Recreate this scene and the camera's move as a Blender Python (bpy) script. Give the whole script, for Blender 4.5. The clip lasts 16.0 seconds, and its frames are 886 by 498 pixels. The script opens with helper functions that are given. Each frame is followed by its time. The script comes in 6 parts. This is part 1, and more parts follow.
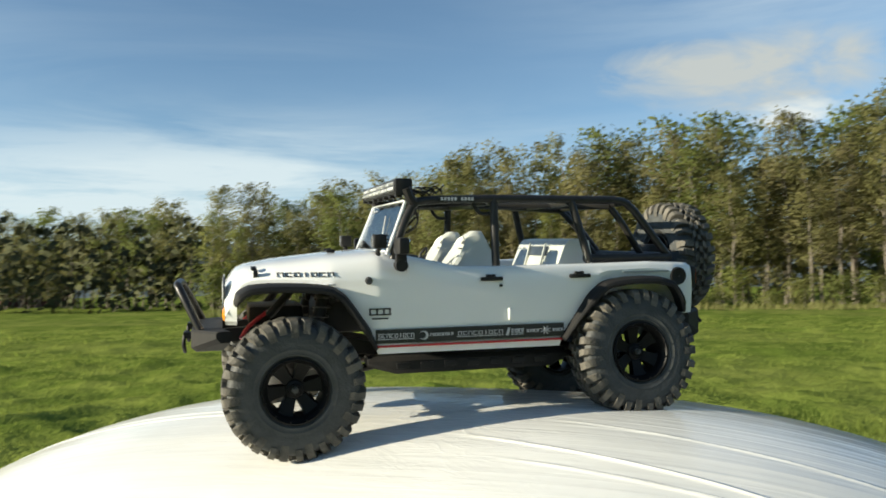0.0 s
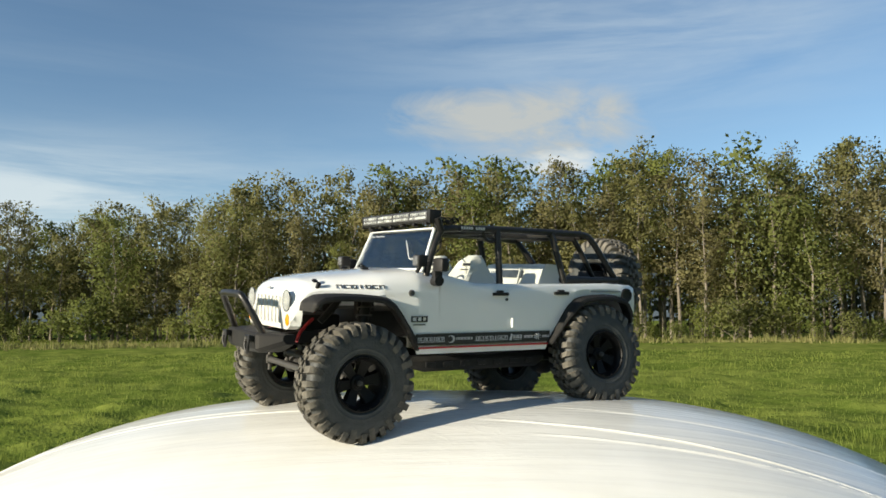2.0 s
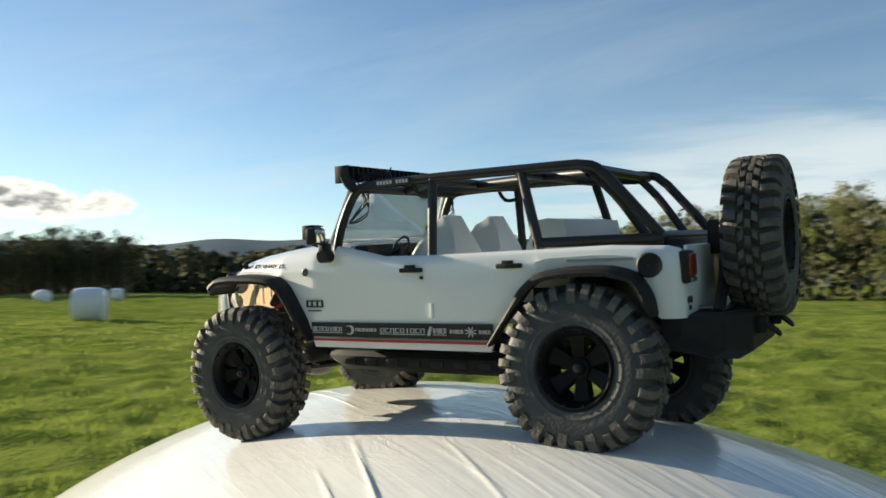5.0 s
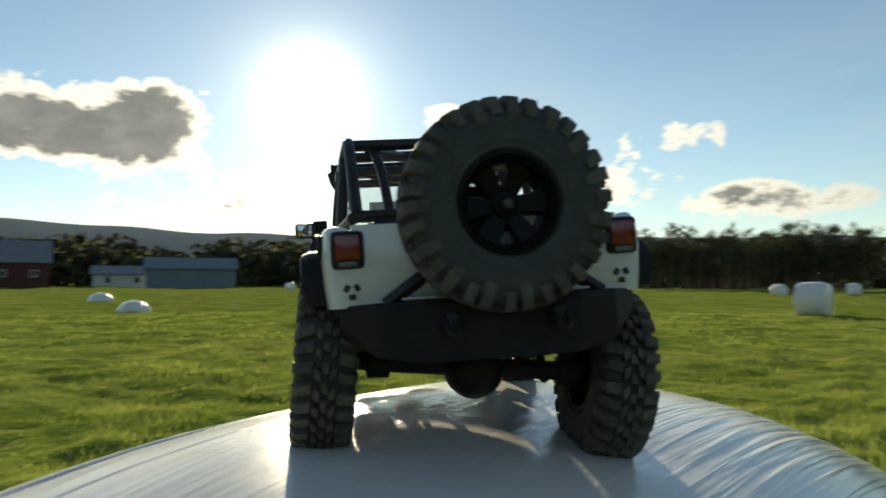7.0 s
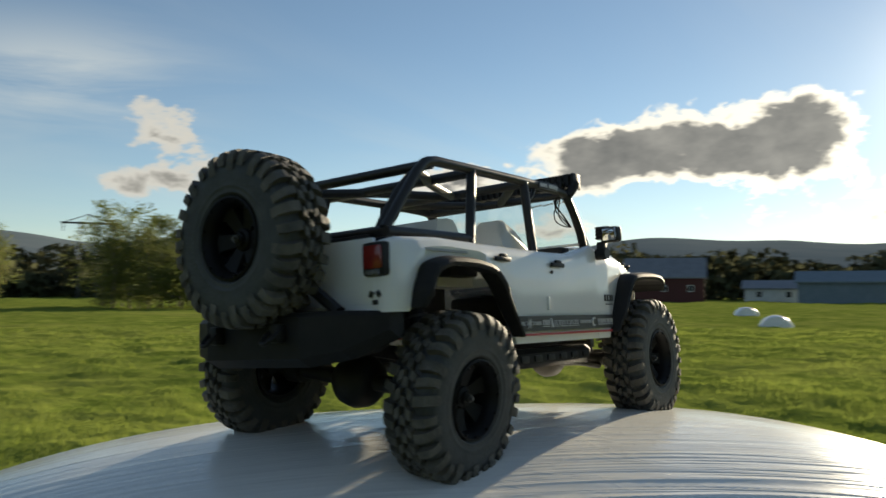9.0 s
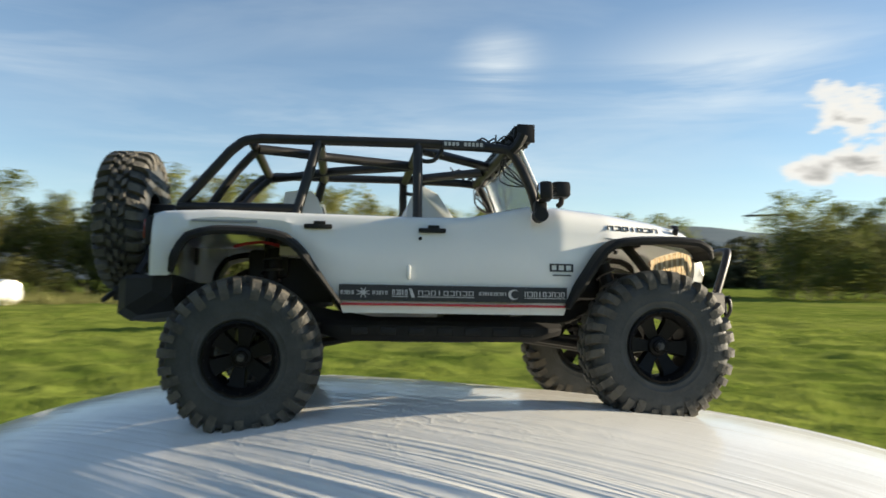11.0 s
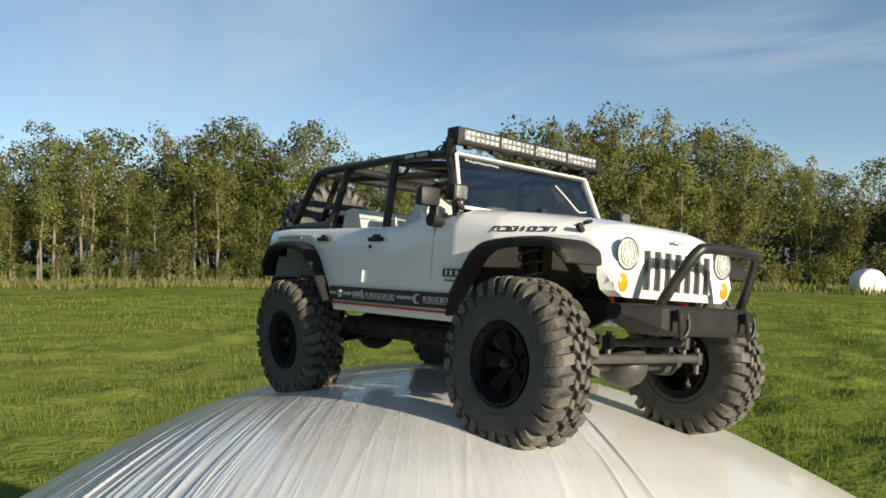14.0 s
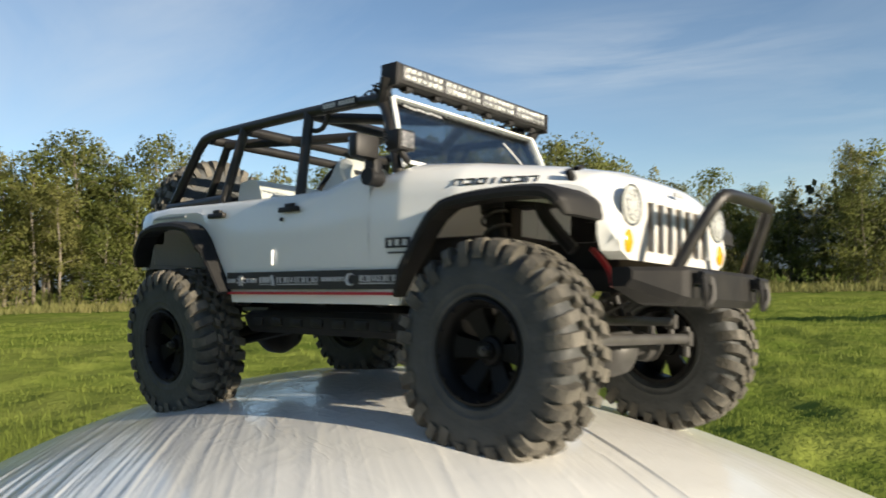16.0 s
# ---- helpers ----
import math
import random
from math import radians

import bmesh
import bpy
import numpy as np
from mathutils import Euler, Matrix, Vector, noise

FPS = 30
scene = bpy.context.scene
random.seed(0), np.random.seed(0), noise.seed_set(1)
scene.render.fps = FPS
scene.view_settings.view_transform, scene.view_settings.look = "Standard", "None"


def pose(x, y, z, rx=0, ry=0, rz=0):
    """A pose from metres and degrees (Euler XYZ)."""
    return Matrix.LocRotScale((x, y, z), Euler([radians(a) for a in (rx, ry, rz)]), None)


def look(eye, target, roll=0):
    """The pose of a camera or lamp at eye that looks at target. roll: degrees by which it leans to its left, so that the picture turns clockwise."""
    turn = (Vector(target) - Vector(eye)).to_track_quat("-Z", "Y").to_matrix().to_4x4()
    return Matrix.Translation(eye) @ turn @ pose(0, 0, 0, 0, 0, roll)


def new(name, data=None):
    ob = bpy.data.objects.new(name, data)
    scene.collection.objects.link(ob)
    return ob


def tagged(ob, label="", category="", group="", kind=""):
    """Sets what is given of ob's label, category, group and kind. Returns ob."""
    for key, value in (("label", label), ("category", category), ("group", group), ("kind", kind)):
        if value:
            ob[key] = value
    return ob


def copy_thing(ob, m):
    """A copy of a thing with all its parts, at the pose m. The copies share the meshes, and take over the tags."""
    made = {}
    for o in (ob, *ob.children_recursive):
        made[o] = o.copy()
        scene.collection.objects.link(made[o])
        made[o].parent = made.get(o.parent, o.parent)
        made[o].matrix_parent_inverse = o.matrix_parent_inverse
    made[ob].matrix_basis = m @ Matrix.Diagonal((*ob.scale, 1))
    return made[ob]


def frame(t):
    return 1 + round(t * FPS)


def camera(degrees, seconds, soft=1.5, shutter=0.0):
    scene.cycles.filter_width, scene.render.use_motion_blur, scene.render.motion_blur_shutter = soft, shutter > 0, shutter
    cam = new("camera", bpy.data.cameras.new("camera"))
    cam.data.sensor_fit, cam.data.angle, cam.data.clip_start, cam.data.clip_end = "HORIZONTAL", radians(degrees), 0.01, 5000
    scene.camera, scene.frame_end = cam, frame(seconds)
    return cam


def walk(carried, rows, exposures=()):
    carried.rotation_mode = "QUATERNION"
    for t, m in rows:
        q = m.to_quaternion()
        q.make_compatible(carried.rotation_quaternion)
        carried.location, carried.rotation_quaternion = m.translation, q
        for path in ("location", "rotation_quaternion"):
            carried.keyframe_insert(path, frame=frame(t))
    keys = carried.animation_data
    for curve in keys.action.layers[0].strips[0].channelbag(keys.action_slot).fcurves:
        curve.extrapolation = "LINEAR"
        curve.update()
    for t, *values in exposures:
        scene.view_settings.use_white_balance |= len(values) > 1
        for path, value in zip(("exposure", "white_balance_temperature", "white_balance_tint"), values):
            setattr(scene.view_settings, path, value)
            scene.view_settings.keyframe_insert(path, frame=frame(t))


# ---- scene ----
# ---- camera and its walk ----
cam = camera(58.29, 16.0, soft=1.6, shutter=0.4)
ROWS = [
    (0.00, pose(0.2147, 0.7888, 0.1320, 93.01, 1.00, 164.67)),
    (0.50, pose(0.3286, 0.7840, 0.1242, 94.84, 1.52, 157.47)),
    (1.00, pose(0.4079, 0.8077, 0.1233, 95.32, 0.56, 153.23)),
    (1.50, pose(0.5079, 0.8500, 0.1076, 95.70, 0.34, 149.83)),
    (2.00, pose(0.4922, 0.8371, 0.1121, 95.21, 0.43, 149.15)),
    (2.50, pose(0.3757, 0.7737, 0.1264, 95.71, 1.05, 154.98)),
    (3.00, pose(0.2375, 0.7674, 0.1204, 95.32, 1.18, 159.27)),
    (3.50, pose(0.0037, 0.8195, 0.1230, 94.06, 0.22, 173.96)),
    (4.00, pose(-0.1374, 0.7455, 0.1264, 91.97, 0.47, 189.17)),
    (4.20, pose(-0.1453, 0.7090, 0.1226, 93.00, 0.42, 192.52)),
    (4.90, pose(-0.3373, 0.6449, 0.1281, 92.83, 0.23, 208.96)),
    (5.60, pose(-0.5050, 0.5297, 0.1336, 92.67, 0.04, 225.40)),
    (6.30, pose(-0.6431, 0.3728, 0.1391, 92.50, -0.15, 241.84)),
    (6.50, pose(-0.6498, 0.2841, 0.1392, 92.73, 1.41, 248.17)),
    (7.00, pose(-0.6938, 0.1057, 0.1232, 92.38, -0.16, 261.53)),
    (7.50, pose(-0.7715, -0.0535, 0.1253, 91.93, -1.08, 274.13)),
    (8.00, pose(-0.7434, -0.1881, 0.1113, 92.30, -1.68, 284.70)),
    (8.50, pose(-0.7008, -0.2852, 0.1324, 93.34, -0.39, 295.20)),
    (9.27, pose(-0.5495, -0.4746, 0.1285, 92.94, -0.43, 312.33)),
    (10.03, pose(-0.3587, -0.6025, 0.1250, 92.47, -0.42, 329.25)),
    (10.80, pose(-0.1418, -0.6610, 0.1216, 92.00, -0.41, 346.39)),
    (11.00, pose(-0.0826, -0.6950, 0.1164, 92.33, -0.44, 352.99)),
    (11.50, pose(0.0861, -0.7876, 0.1075, 91.39, -0.66, 367.25)),
    (12.00, pose(0.2261, -0.7369, 0.0945, 90.51, -0.39, 376.44)),
    (12.50, pose(0.3229, -0.6517, 0.1139, 91.50, -0.09, 386.00)),
    (13.00, pose(0.4317, -0.5584, 0.1105, 90.85, 0.89, 394.75)),
    (13.50, pose(0.5540, -0.4996, 0.1274, 91.46, 0.06, 409.46)),
    (14.00, pose(0.5479, -0.4743, 0.1335, 91.14, -0.33, 410.97)),
    (14.50, pose(0.5364, -0.4266, 0.1220, 92.26, -0.37, 410.94)),
    (15.00, pose(0.5500, -0.3875, 0.1096, 91.83, -0.32, 407.82)),
    (15.50, pose(0.5160, -0.3978, 0.1012, 91.24, 1.90, 404.84)),
    (16.00, pose(0.4145, -0.4286, 0.1063, 92.03, 1.59, 401.08)),
]
walk(cam, ROWS, [(0.0, 1.08, 6350, 3), (1.5, 0.92, 6400, 6), (3.0, 1.07, 6350, 4), (4.2, 1.05, 6450, 5), (6.3, 1.1, 6850, 6), (6.6, 0.95, 6950, 5), (7.0, 0.77, 7200, 2), (8.0, 0.575, 7150, 3), (8.5, 0.63, 7100, 5),
                 (10.8, 1.27, 6700, 8), (11.5, 1.3, 6700, 9), (12.0, 1.0, 6700, 9), (12.5, 1.1, 6500, 9), (13.0, 1.06, 6550, 9), (13.5, 0.92, 6600, 9), (15.0, 0.82, 6650, 10), (15.5, 0.8, 6700, 9), (16.0, 1.02, 6600, 10)])


# ---- light ----
SUN_AZ, SUN_EL = 1.2, 13.2
sun_dir = Vector((math.cos(radians(SUN_EL)) * math.cos(radians(SUN_AZ)),
                  math.cos(radians(SUN_EL)) * math.sin(radians(SUN_AZ)), math.sin(radians(SUN_EL))))
sun = new("sun", bpy.data.lights.new("sun", "SUN"))
sun.data.energy, sun.data.angle, sun.data.color = 5.0, radians(0.6), (1.0, 0.87, 0.68)
sun.matrix_world = look(sun_dir * 60, (0, 0, 0))


class Nodes:
    """Short hand for building a node tree."""

    def __init__(self, tree):
        self.tree = tree
        tree.nodes.clear()

    def add(self, kind, **values):
        node = self.tree.nodes.new(kind)
        for key, value in values.items():
            if key == "operation":
                node.operation = value
            elif key == "blend":
                node.blend_type = value
            else:
                node.inputs[key.replace("_", " ")].default_value = value
        return node

    def link(self, a, b):
        self.tree.links.new(a, b)

    def math(self, op, a, b=None, clamp=False):
        node = self.tree.nodes.new("ShaderNodeMath")
        node.operation, node.use_clamp = op, clamp
        for i, v in enumerate((a, b)):
            if v is None:
                continue
            if isinstance(v, (int, float)):
                node.inputs[i].default_value = v
            else:
                self.link(v, node.inputs[i])
        return node.outputs[0]

    def ramp(self, fac, stops):
        node = self.tree.nodes.new("ShaderNodeValToRGB")
        els = node.color_ramp.elements
        while len(els) < len(stops):
            els.new(0.5)
        for el, (p, c) in zip(els, stops):
            el.position = p
            el.color = (c, c, c, 1) if isinstance(c, (int, float)) else (*c, 1)
        self.link(fac, node.inputs[0])
        return node.outputs[0]

    def mix(self, fac, a, b, blend="MIX"):
        node = self.tree.nodes.new("ShaderNodeMix")
        node.data_type, node.blend_type = "RGBA", blend
        for socket, v in ((node.inputs[0], fac), (node.inputs[6], a), (node.inputs[7], b)):
            if isinstance(v, (int, float)):
                socket.default_value = v
            elif isinstance(v, tuple):
                socket.default_value = (*v, 1)
            else:
                self.link(v, socket)
        return node.outputs[2]

    def noise(self, vec, scale, detail=4, rough=0.55, distort=0.0):
        node = self.tree.nodes.new("ShaderNodeTexNoise")
        node.inputs["Scale"].default_value, node.inputs["Detail"].default_value = scale, detail
        node.inputs["Roughness"].default_value, node.inputs["Distortion"].default_value = rough, distort
        if vec is not None:
            self.link(vec, node.inputs["Vector"])
        return node.outputs["Fac"]

    def mapping(self, vec, scale=(1, 1, 1), rot=(0, 0, 0), loc=(0, 0, 0)):
        node = self.tree.nodes.new("ShaderNodeMapping")
        node.inputs["Scale"].default_value = scale
        node.inputs["Rotation"].default_value = [radians(a) for a in rot]
        node.inputs["Location"].default_value = loc
        self.link(vec, node.inputs["Vector"])
        return node.outputs[0]


def build_world():
    world = bpy.data.worlds.new("evening_sky")
    scene.world = world
    world.use_nodes = True
    n = Nodes(world.node_tree)
    sky = n.tree.nodes.new("ShaderNodeTexSky")
    sky.sky_type, sky.sun_disc = "NISHITA", False
    sky.sun_elevation, sky.sun_rotation = radians(SUN_EL), radians(90 - SUN_AZ)
    sky.altitude, sky.air_density, sky.dust_density, sky.ozone_density = 100, 0.84, 0.06, 1.8
    way = n.tree.nodes.new("ShaderNodeTexCoord").outputs["Generated"]
    sep = n.tree.nodes.new("ShaderNodeSeparateXYZ")
    n.link(way, sep.inputs[0])
    x, y, z = sep.outputs
    # high, wind-drawn cirrus on a flat layer
    lift = n.math("ADD", n.math("MAXIMUM", z, 0.0), 0.16)
    flat = n.tree.nodes.new("ShaderNodeCombineXYZ")
    n.link(n.math("DIVIDE", x, lift), flat.inputs[0])
    n.link(n.math("DIVIDE", y, lift), flat.inputs[1])
    streak = n.noise(n.mapping(flat.outputs[0], (0.5, 1.5, 1), (0, 0, 24)), 0.9, 7, 0.6, 0.6)
    field = n.noise(n.mapping(flat.outputs[0], (0.35, 0.5, 1), (0, 0, 10), (3.1, 1.7, 0)), 0.8, 3)
    cirrus = n.math("MULTIPLY", n.ramp(streak, [(0.44, 0.0), (0.74, 0.52)]), n.ramp(field, [(0.42, 0.03), (0.64, 1.0)]))

    def blob(az, el, wide, tall, strength):
        """A soft patch of the sky about a heading and height, in degrees."""
        a, e = radians(az), radians(el)
        side = n.math("ADD", n.math("MULTIPLY", x, -math.sin(a)), n.math("MULTIPLY", y, math.cos(a)))
        ahead = n.math("ADD", n.math("MULTIPLY", x, math.cos(a)), n.math("MULTIPLY", y, math.sin(a)))
        u = n.math("DIVIDE", side, math.sin(radians(wide)))
        v = n.math("DIVIDE", n.math("SUBTRACT", z, math.sin(e)), math.sin(radians(tall)))
        q = n.math("ADD", n.math("MULTIPLY", u, u), n.math("MULTIPLY", v, v))
        g = n.math("MULTIPLY", n.math("EXPONENT", n.math("MULTIPLY", q, -1.0)), n.math("GREATER_THAN", ahead, 0.0))
        return n.math("MULTIPLY", g, strength)

    def total(parts):
        out = parts[0]
        for p in parts[1:]:
            out = n.math("ADD", out, p)
        return out

    # a pale veil low over the land, and long white bands over the western wood
    bands = n.ramp(n.noise(n.mapping(way, (1.2, 1.2, 9), (6, 4, 0)), 2.4, 6, 0.6, 0.4), [(0.36, 0.1), (0.62, 1.0)])
    veil = n.math("MULTIPLY", n.ramp(z, [(0.0, 0.4), (0.14, 0.0)]), bands)
    band = n.math("MULTIPLY", total([blob(-92, 8, 22, 3.6, 1.0), blob(-76, 5.5, 18, 2.6, 1.0), blob(-135, 20, 16, 5, 0.5), blob(79, 15.4, 2.4, 2.0, 0.8), blob(62, 14.0, 8.0, 3.0, 0.8), blob(88, 9, 18, 4, 0.6), blob(118, 15, 12, 2.5, 0.5)]), bands, True)
    thin = n.math("MAXIMUM", n.math("MAXIMUM", cirrus, veil), n.math("MULTIPLY", band, 0.85))
    colour = n.mix(thin, sky.outputs[0], (5.0, 5.4, 5.6))
    # heaped clouds, chiefly low on the sunward side
    heap = n.math("ADD", n.math("MULTIPLY", n.noise(n.mapping(way, (1, 1, 1.7), loc=(0.37, 0.2, 0.05)), 5.6, 4, 0.6, 0.3), 0.45), n.math("MULTIPLY", n.noise(n.mapping(way, (1, 1, 1.5), loc=(0.9, 0.2, 0.45)), 15.0, 10, 0.68, 0.25), 0.55))
    where = total([blob(11.4, 10.6, 3.7, 3.5, 0.56), blob(15.2, 9.9, 3.0, 2.4, 0.30), blob(19.3, 10.1, 5.4, 2.9, 0.52), blob(27, 9.7, 4.5, 2.0, 0.36), blob(35, 8.0, 5, 1.6, 0.27), blob(54.8, 10.2, 3.2, 2.7, 0.36), blob(50.5, 7.8, 3.4, 1.8, 0.31), blob(57.5, 7.2, 3.0, 1.2, 0.28),
                   blob(-9.5, 11.6, 2.6, 1.5, 0.34), blob(-15.5, 11.0, 1.2, 0.9, 0.26), blob(-13, 8.6, 5, 1.6, 0.28), blob(-20, 7.2, 6, 2.0, 0.27), blob(-25, 9.9, 5, 1.4, 0.27), blob(-30, 5.6, 9, 1.6, 0.27), blob(3, 7.5, 6, 1.6, 0.26),
                   blob(8, 5.2, 9, 1.2, 0.22), blob(30, 4.6, 9, 1.0, 0.22)])
    heap = n.math("ADD", n.math("MULTIPLY", n.math("MULTIPLY", n.math("SUBTRACT", heap, 0.5), n.math("MULTIPLY", where, 3.5, True)), 0.85), heap)
    dense = n.math("ADD", n.math("SUBTRACT", heap, 0.27), where)
    cover = n.ramp(dense, [(0.43, 0.0), (0.48, 0.8), (0.54, 1.0)])
    shade = n.ramp(n.math("ADD", dense, n.math("MULTIPLY", n.math("SUBTRACT", 0.2, z), 0.35)), [(0.57, 0.0), (0.67, 1.0)])
    dark = n.mix(n.ramp(x, [(0.3, 0.0), (0.9, 1.0)]), (3.2, 3.15, 3.0), (1.5, 1.55, 1.6))
    lumps = n.ramp(n.noise(n.mapping(way, (1, 1, 1.6), loc=(0.1, 0.4, 0.3)), 17, 6, 0.6), [(0.36, 0.0), (0.66, 1.0)])
    dark = n.mix(n.math("MULTIPLY", lumps, 0.6), dark, (3.4, 3.4, 3.3))
    body = n.mix(shade, n.mix(n.ramp(x, [(0.72, 0.0), (0.97, 1.0)]), (5.0, 4.95, 4.8), (10.0, 9.5, 8.5)), dark)
    colour = n.mix(cover, colour, body)
    # one soft grey bank over the western wood, its underside lit
    fluff = n.math("MULTIPLY", n.math("SUBTRACT", n.noise(n.mapping(way, (1, 1, 2.2)), 6.5, 8, 0.62, 0.7), 0.5), 2.2)
    mass = total([blob(-122, 14.8, 5.5, 1.6, 0.65), blob(-128.5, 13.8, 6.5, 2.6, 0.85)])
    bank = n.math("ADD", mass, n.math("MULTIPLY", fluff, n.math("MULTIPLY", mass, 1.8, True)))
    colour = n.mix(n.ramp(bank, [(0.22, 0.0), (0.78, 0.9)]), colour, (3.9, 3.85, 3.65))
    lit = blob(-130, 11.2, 3.6, 1.2, 0.8)
    under = n.math("ADD", lit, n.math("MULTIPLY", fluff, n.math("MULTIPLY", lit, 1.8, True)))
    colour = n.mix(n.ramp(under, [(0.35, 0.0), (0.85, 0.8)]), colour, (5.6, 5.55, 5.3))
    # the brightness of thin air and haze close round the sun
    dot = n.tree.nodes.new("ShaderNodeVectorMath")
    dot.operation = "DOT_PRODUCT"
    n.link(way, dot.inputs[0])
    dot.inputs[1].default_value = sun_dir
    toward = n.math("MAXIMUM", dot.outputs["Value"], 0.0)
    glare = total([n.math("MULTIPLY", n.math("POWER", toward, 1500.0), 24.0), n.math("MULTIPLY", n.math("POWER", toward, 260.0), 4.0), n.math("MULTIPLY", n.math("POWER", toward, 40.0), 0.4)])
    colour = n.mix(1.0, colour, n.mix(1.0, (1.0, 0.97, 0.88), glare, "MULTIPLY"), "ADD")
    back = n.tree.nodes.new("ShaderNodeBackground")
    back.inputs["Strength"].default_value = 0.076
    n.link(colour, back.inputs["Color"])
    out = n.tree.nodes.new("ShaderNodeOutputWorld")
    n.link(back.outputs[0], out.inputs["Surface"])


build_world()


# ---- materials ----
def material(name, a, b, rough=0.5, metal=0.0, scale=30.0, fine=220.0, bump=0.0, depth=0.0006, coat=0.0, rvar=0.12, spread=0.0,
             stretch=(1, 1, 1), translucent=0.0, gloss=0.5, second=None, through_tint=None):
    """A surface of two colours that mix at a coarse and a fine scale, with matching roughness and relief."""
    m = bpy.data.materials.new(name)
    m.use_nodes = True
    n = Nodes(m.node_tree)
    vec = n.mapping(n.tree.nodes.new("ShaderNodeTexCoord").outputs["Object"], stretch)
    coarse, grain = n.noise(vec, scale, 5), n.noise(vec, fine, 3)
    fac = n.math("ADD", n.math("MULTIPLY", n.ramp(coarse, [(0.35, 0.0), (0.68, 1.0)]), 0.65), n.math("MULTIPLY", grain, 0.35))
    colour = n.mix(fac, a, b)
    if second:
        own = n.tree.nodes.new("ShaderNodeObjectInfo").outputs["Random"]
        colour = n.mix(n.math("MULTIPLY", n.ramp(own, [(0.35, 0.0), (1.0, 1.0)]), 0.5), colour, second)
    if spread:
        rnd = n.tree.nodes.new("ShaderNodeObjectInfo").outputs["Random"]
        isl = n.tree.nodes.new("ShaderNodeNewGeometry").outputs["Random Per Island"]
        tone = n.math("ADD", n.math("MULTIPLY", rnd, spread), n.math("MULTIPLY", isl, spread))
        tone = n.math("ADD", tone, 1.0 - spread)
        colour = n.mix(1.0, colour, tone, "MULTIPLY")
    p = n.tree.nodes.new("ShaderNodeBsdfPrincipled")
    n.link(colour, p.inputs["Base Color"])
    p.inputs["Metallic"].default_value = metal
    p.inputs["Specular IOR Level"].default_value = gloss
    p.inputs["Coat Weight"].default_value = coat
    p.inputs["Coat Roughness"].default_value = 0.08
    n.link(n.math("ADD", rough - rvar / 2, n.math("MULTIPLY", coarse, rvar), True), p.inputs["Roughness"])
    if bump:
        bp = n.tree.nodes.new("ShaderNodeBump")
        bp.inputs["Strength"].default_value, bp.inputs["Distance"].default_value = bump, depth
        n.link(grain, bp.inputs["Height"])
        n.link(bp.outputs[0], p.inputs["Normal"])
    shader = p.outputs[0]
    if translucent:
        t = n.tree.nodes.new("ShaderNodeBsdfTranslucent")
        if through_tint:
            t.inputs["Color"].default_value = (*through_tint, 1)
        else:
            n.link(colour, t.inputs["Color"])
        mx = n.tree.nodes.new("ShaderNodeMixShader")
        mx.inputs[0].default_value = translucent
        n.link(shader, mx.inputs[1])
        n.link(t.outputs[0], mx.inputs[2])
        shader = mx.outputs[0]
    out = n.tree.nodes.new("ShaderNodeOutputMaterial")
    n.link(shader, out.inputs["Surface"])
    return m


SHELL = material("white_polycarbonate", (0.86, 0.87, 0.85), (0.82, 0.83, 0.81), 0.2, 0, 14, 160, coat=0.8, translucent=0.06)
# the body plastic again, with warm sunlight put into its see-through tint
SUN_TINT_SHELL = material("sun_tinted_white_polycarbonate", (0.84, 0.83, 0.79), (0.80, 0.79, 0.75), 0.24, 0, 14, 160, coat=0.4, translucent=0.28, through_tint=(0.90, 0.72, 0.46))
SEAT = material("cream_plastic", (0.74, 0.72, 0.64), (0.66, 0.64, 0.56), 0.35, 0, 30, 200)
BLACK = material("black_plastic", (0.009, 0.009, 0.010), (0.020, 0.019, 0.018), 0.5, 0, 60, 500, 0.2, 0.0003, gloss=0.3)
FLARE = material("flare_plastic", (0.012, 0.012, 0.013), (0.026, 0.025, 0.023), 0.6, 0, 50, 600, 0.25, 0.0003, gloss=0.2)
CAGE = material("cage_black", (0.009, 0.009, 0.010), (0.026, 0.024, 0.021), 0.4, 0, 70, 600, 0.15, 0.0002, gloss=0.4)
RUBBER = material("dusty_rubber", (0.026, 0.029, 0.029), (0.066, 0.069, 0.067), 0.62, 0, 55, 420, 0.8, 0.0006)
TREAD = material("worn_tread_rubber", (0.032, 0.031, 0.027), (0.150, 0.136, 0.108), 0.68, 0, 60, 420, 0.9, 0.0009, spread=0.25)
RIM = material("black_rim", (0.003, 0.003, 0.0035), (0.008, 0.008, 0.008), 0.5, 0, 60, 400, gloss=0.2)
STEEL = material("dull_steel", (0.30, 0.29, 0.27), (0.42, 0.41, 0.39), 0.42, 1.0, 60, 500, 0.2, 0.0002)
MIRROR = material("mirror_glass", (0.62, 0.63, 0.64), (0.66, 0.67, 0.68), 0.05, 1.0, 60, 500, rvar=0.02)
AXLE = material("grey_axle_metal", (0.050, 0.049, 0.047), (0.105, 0.102, 0.098), 0.5, 0.4, 60, 500, 0.2, 0.0002)
RED = material("red_decal", (0.50, 0.035, 0.045), (0.42, 0.03, 0.04), 0.35, 0, 60, 400)
INK = material("black_decal", (0.018, 0.018, 0.02), (0.03, 0.03, 0.032), 0.35, 0, 60, 400)
PRINT = material("white_print", (0.62, 0.62, 0.62), (0.5, 0.5, 0.5), 0.4, 0, 300, 900)
GREYPRINT = material("grey_print", (0.36, 0.37, 0.38), (0.3, 0.31, 0.32), 0.4, 0, 300, 900)
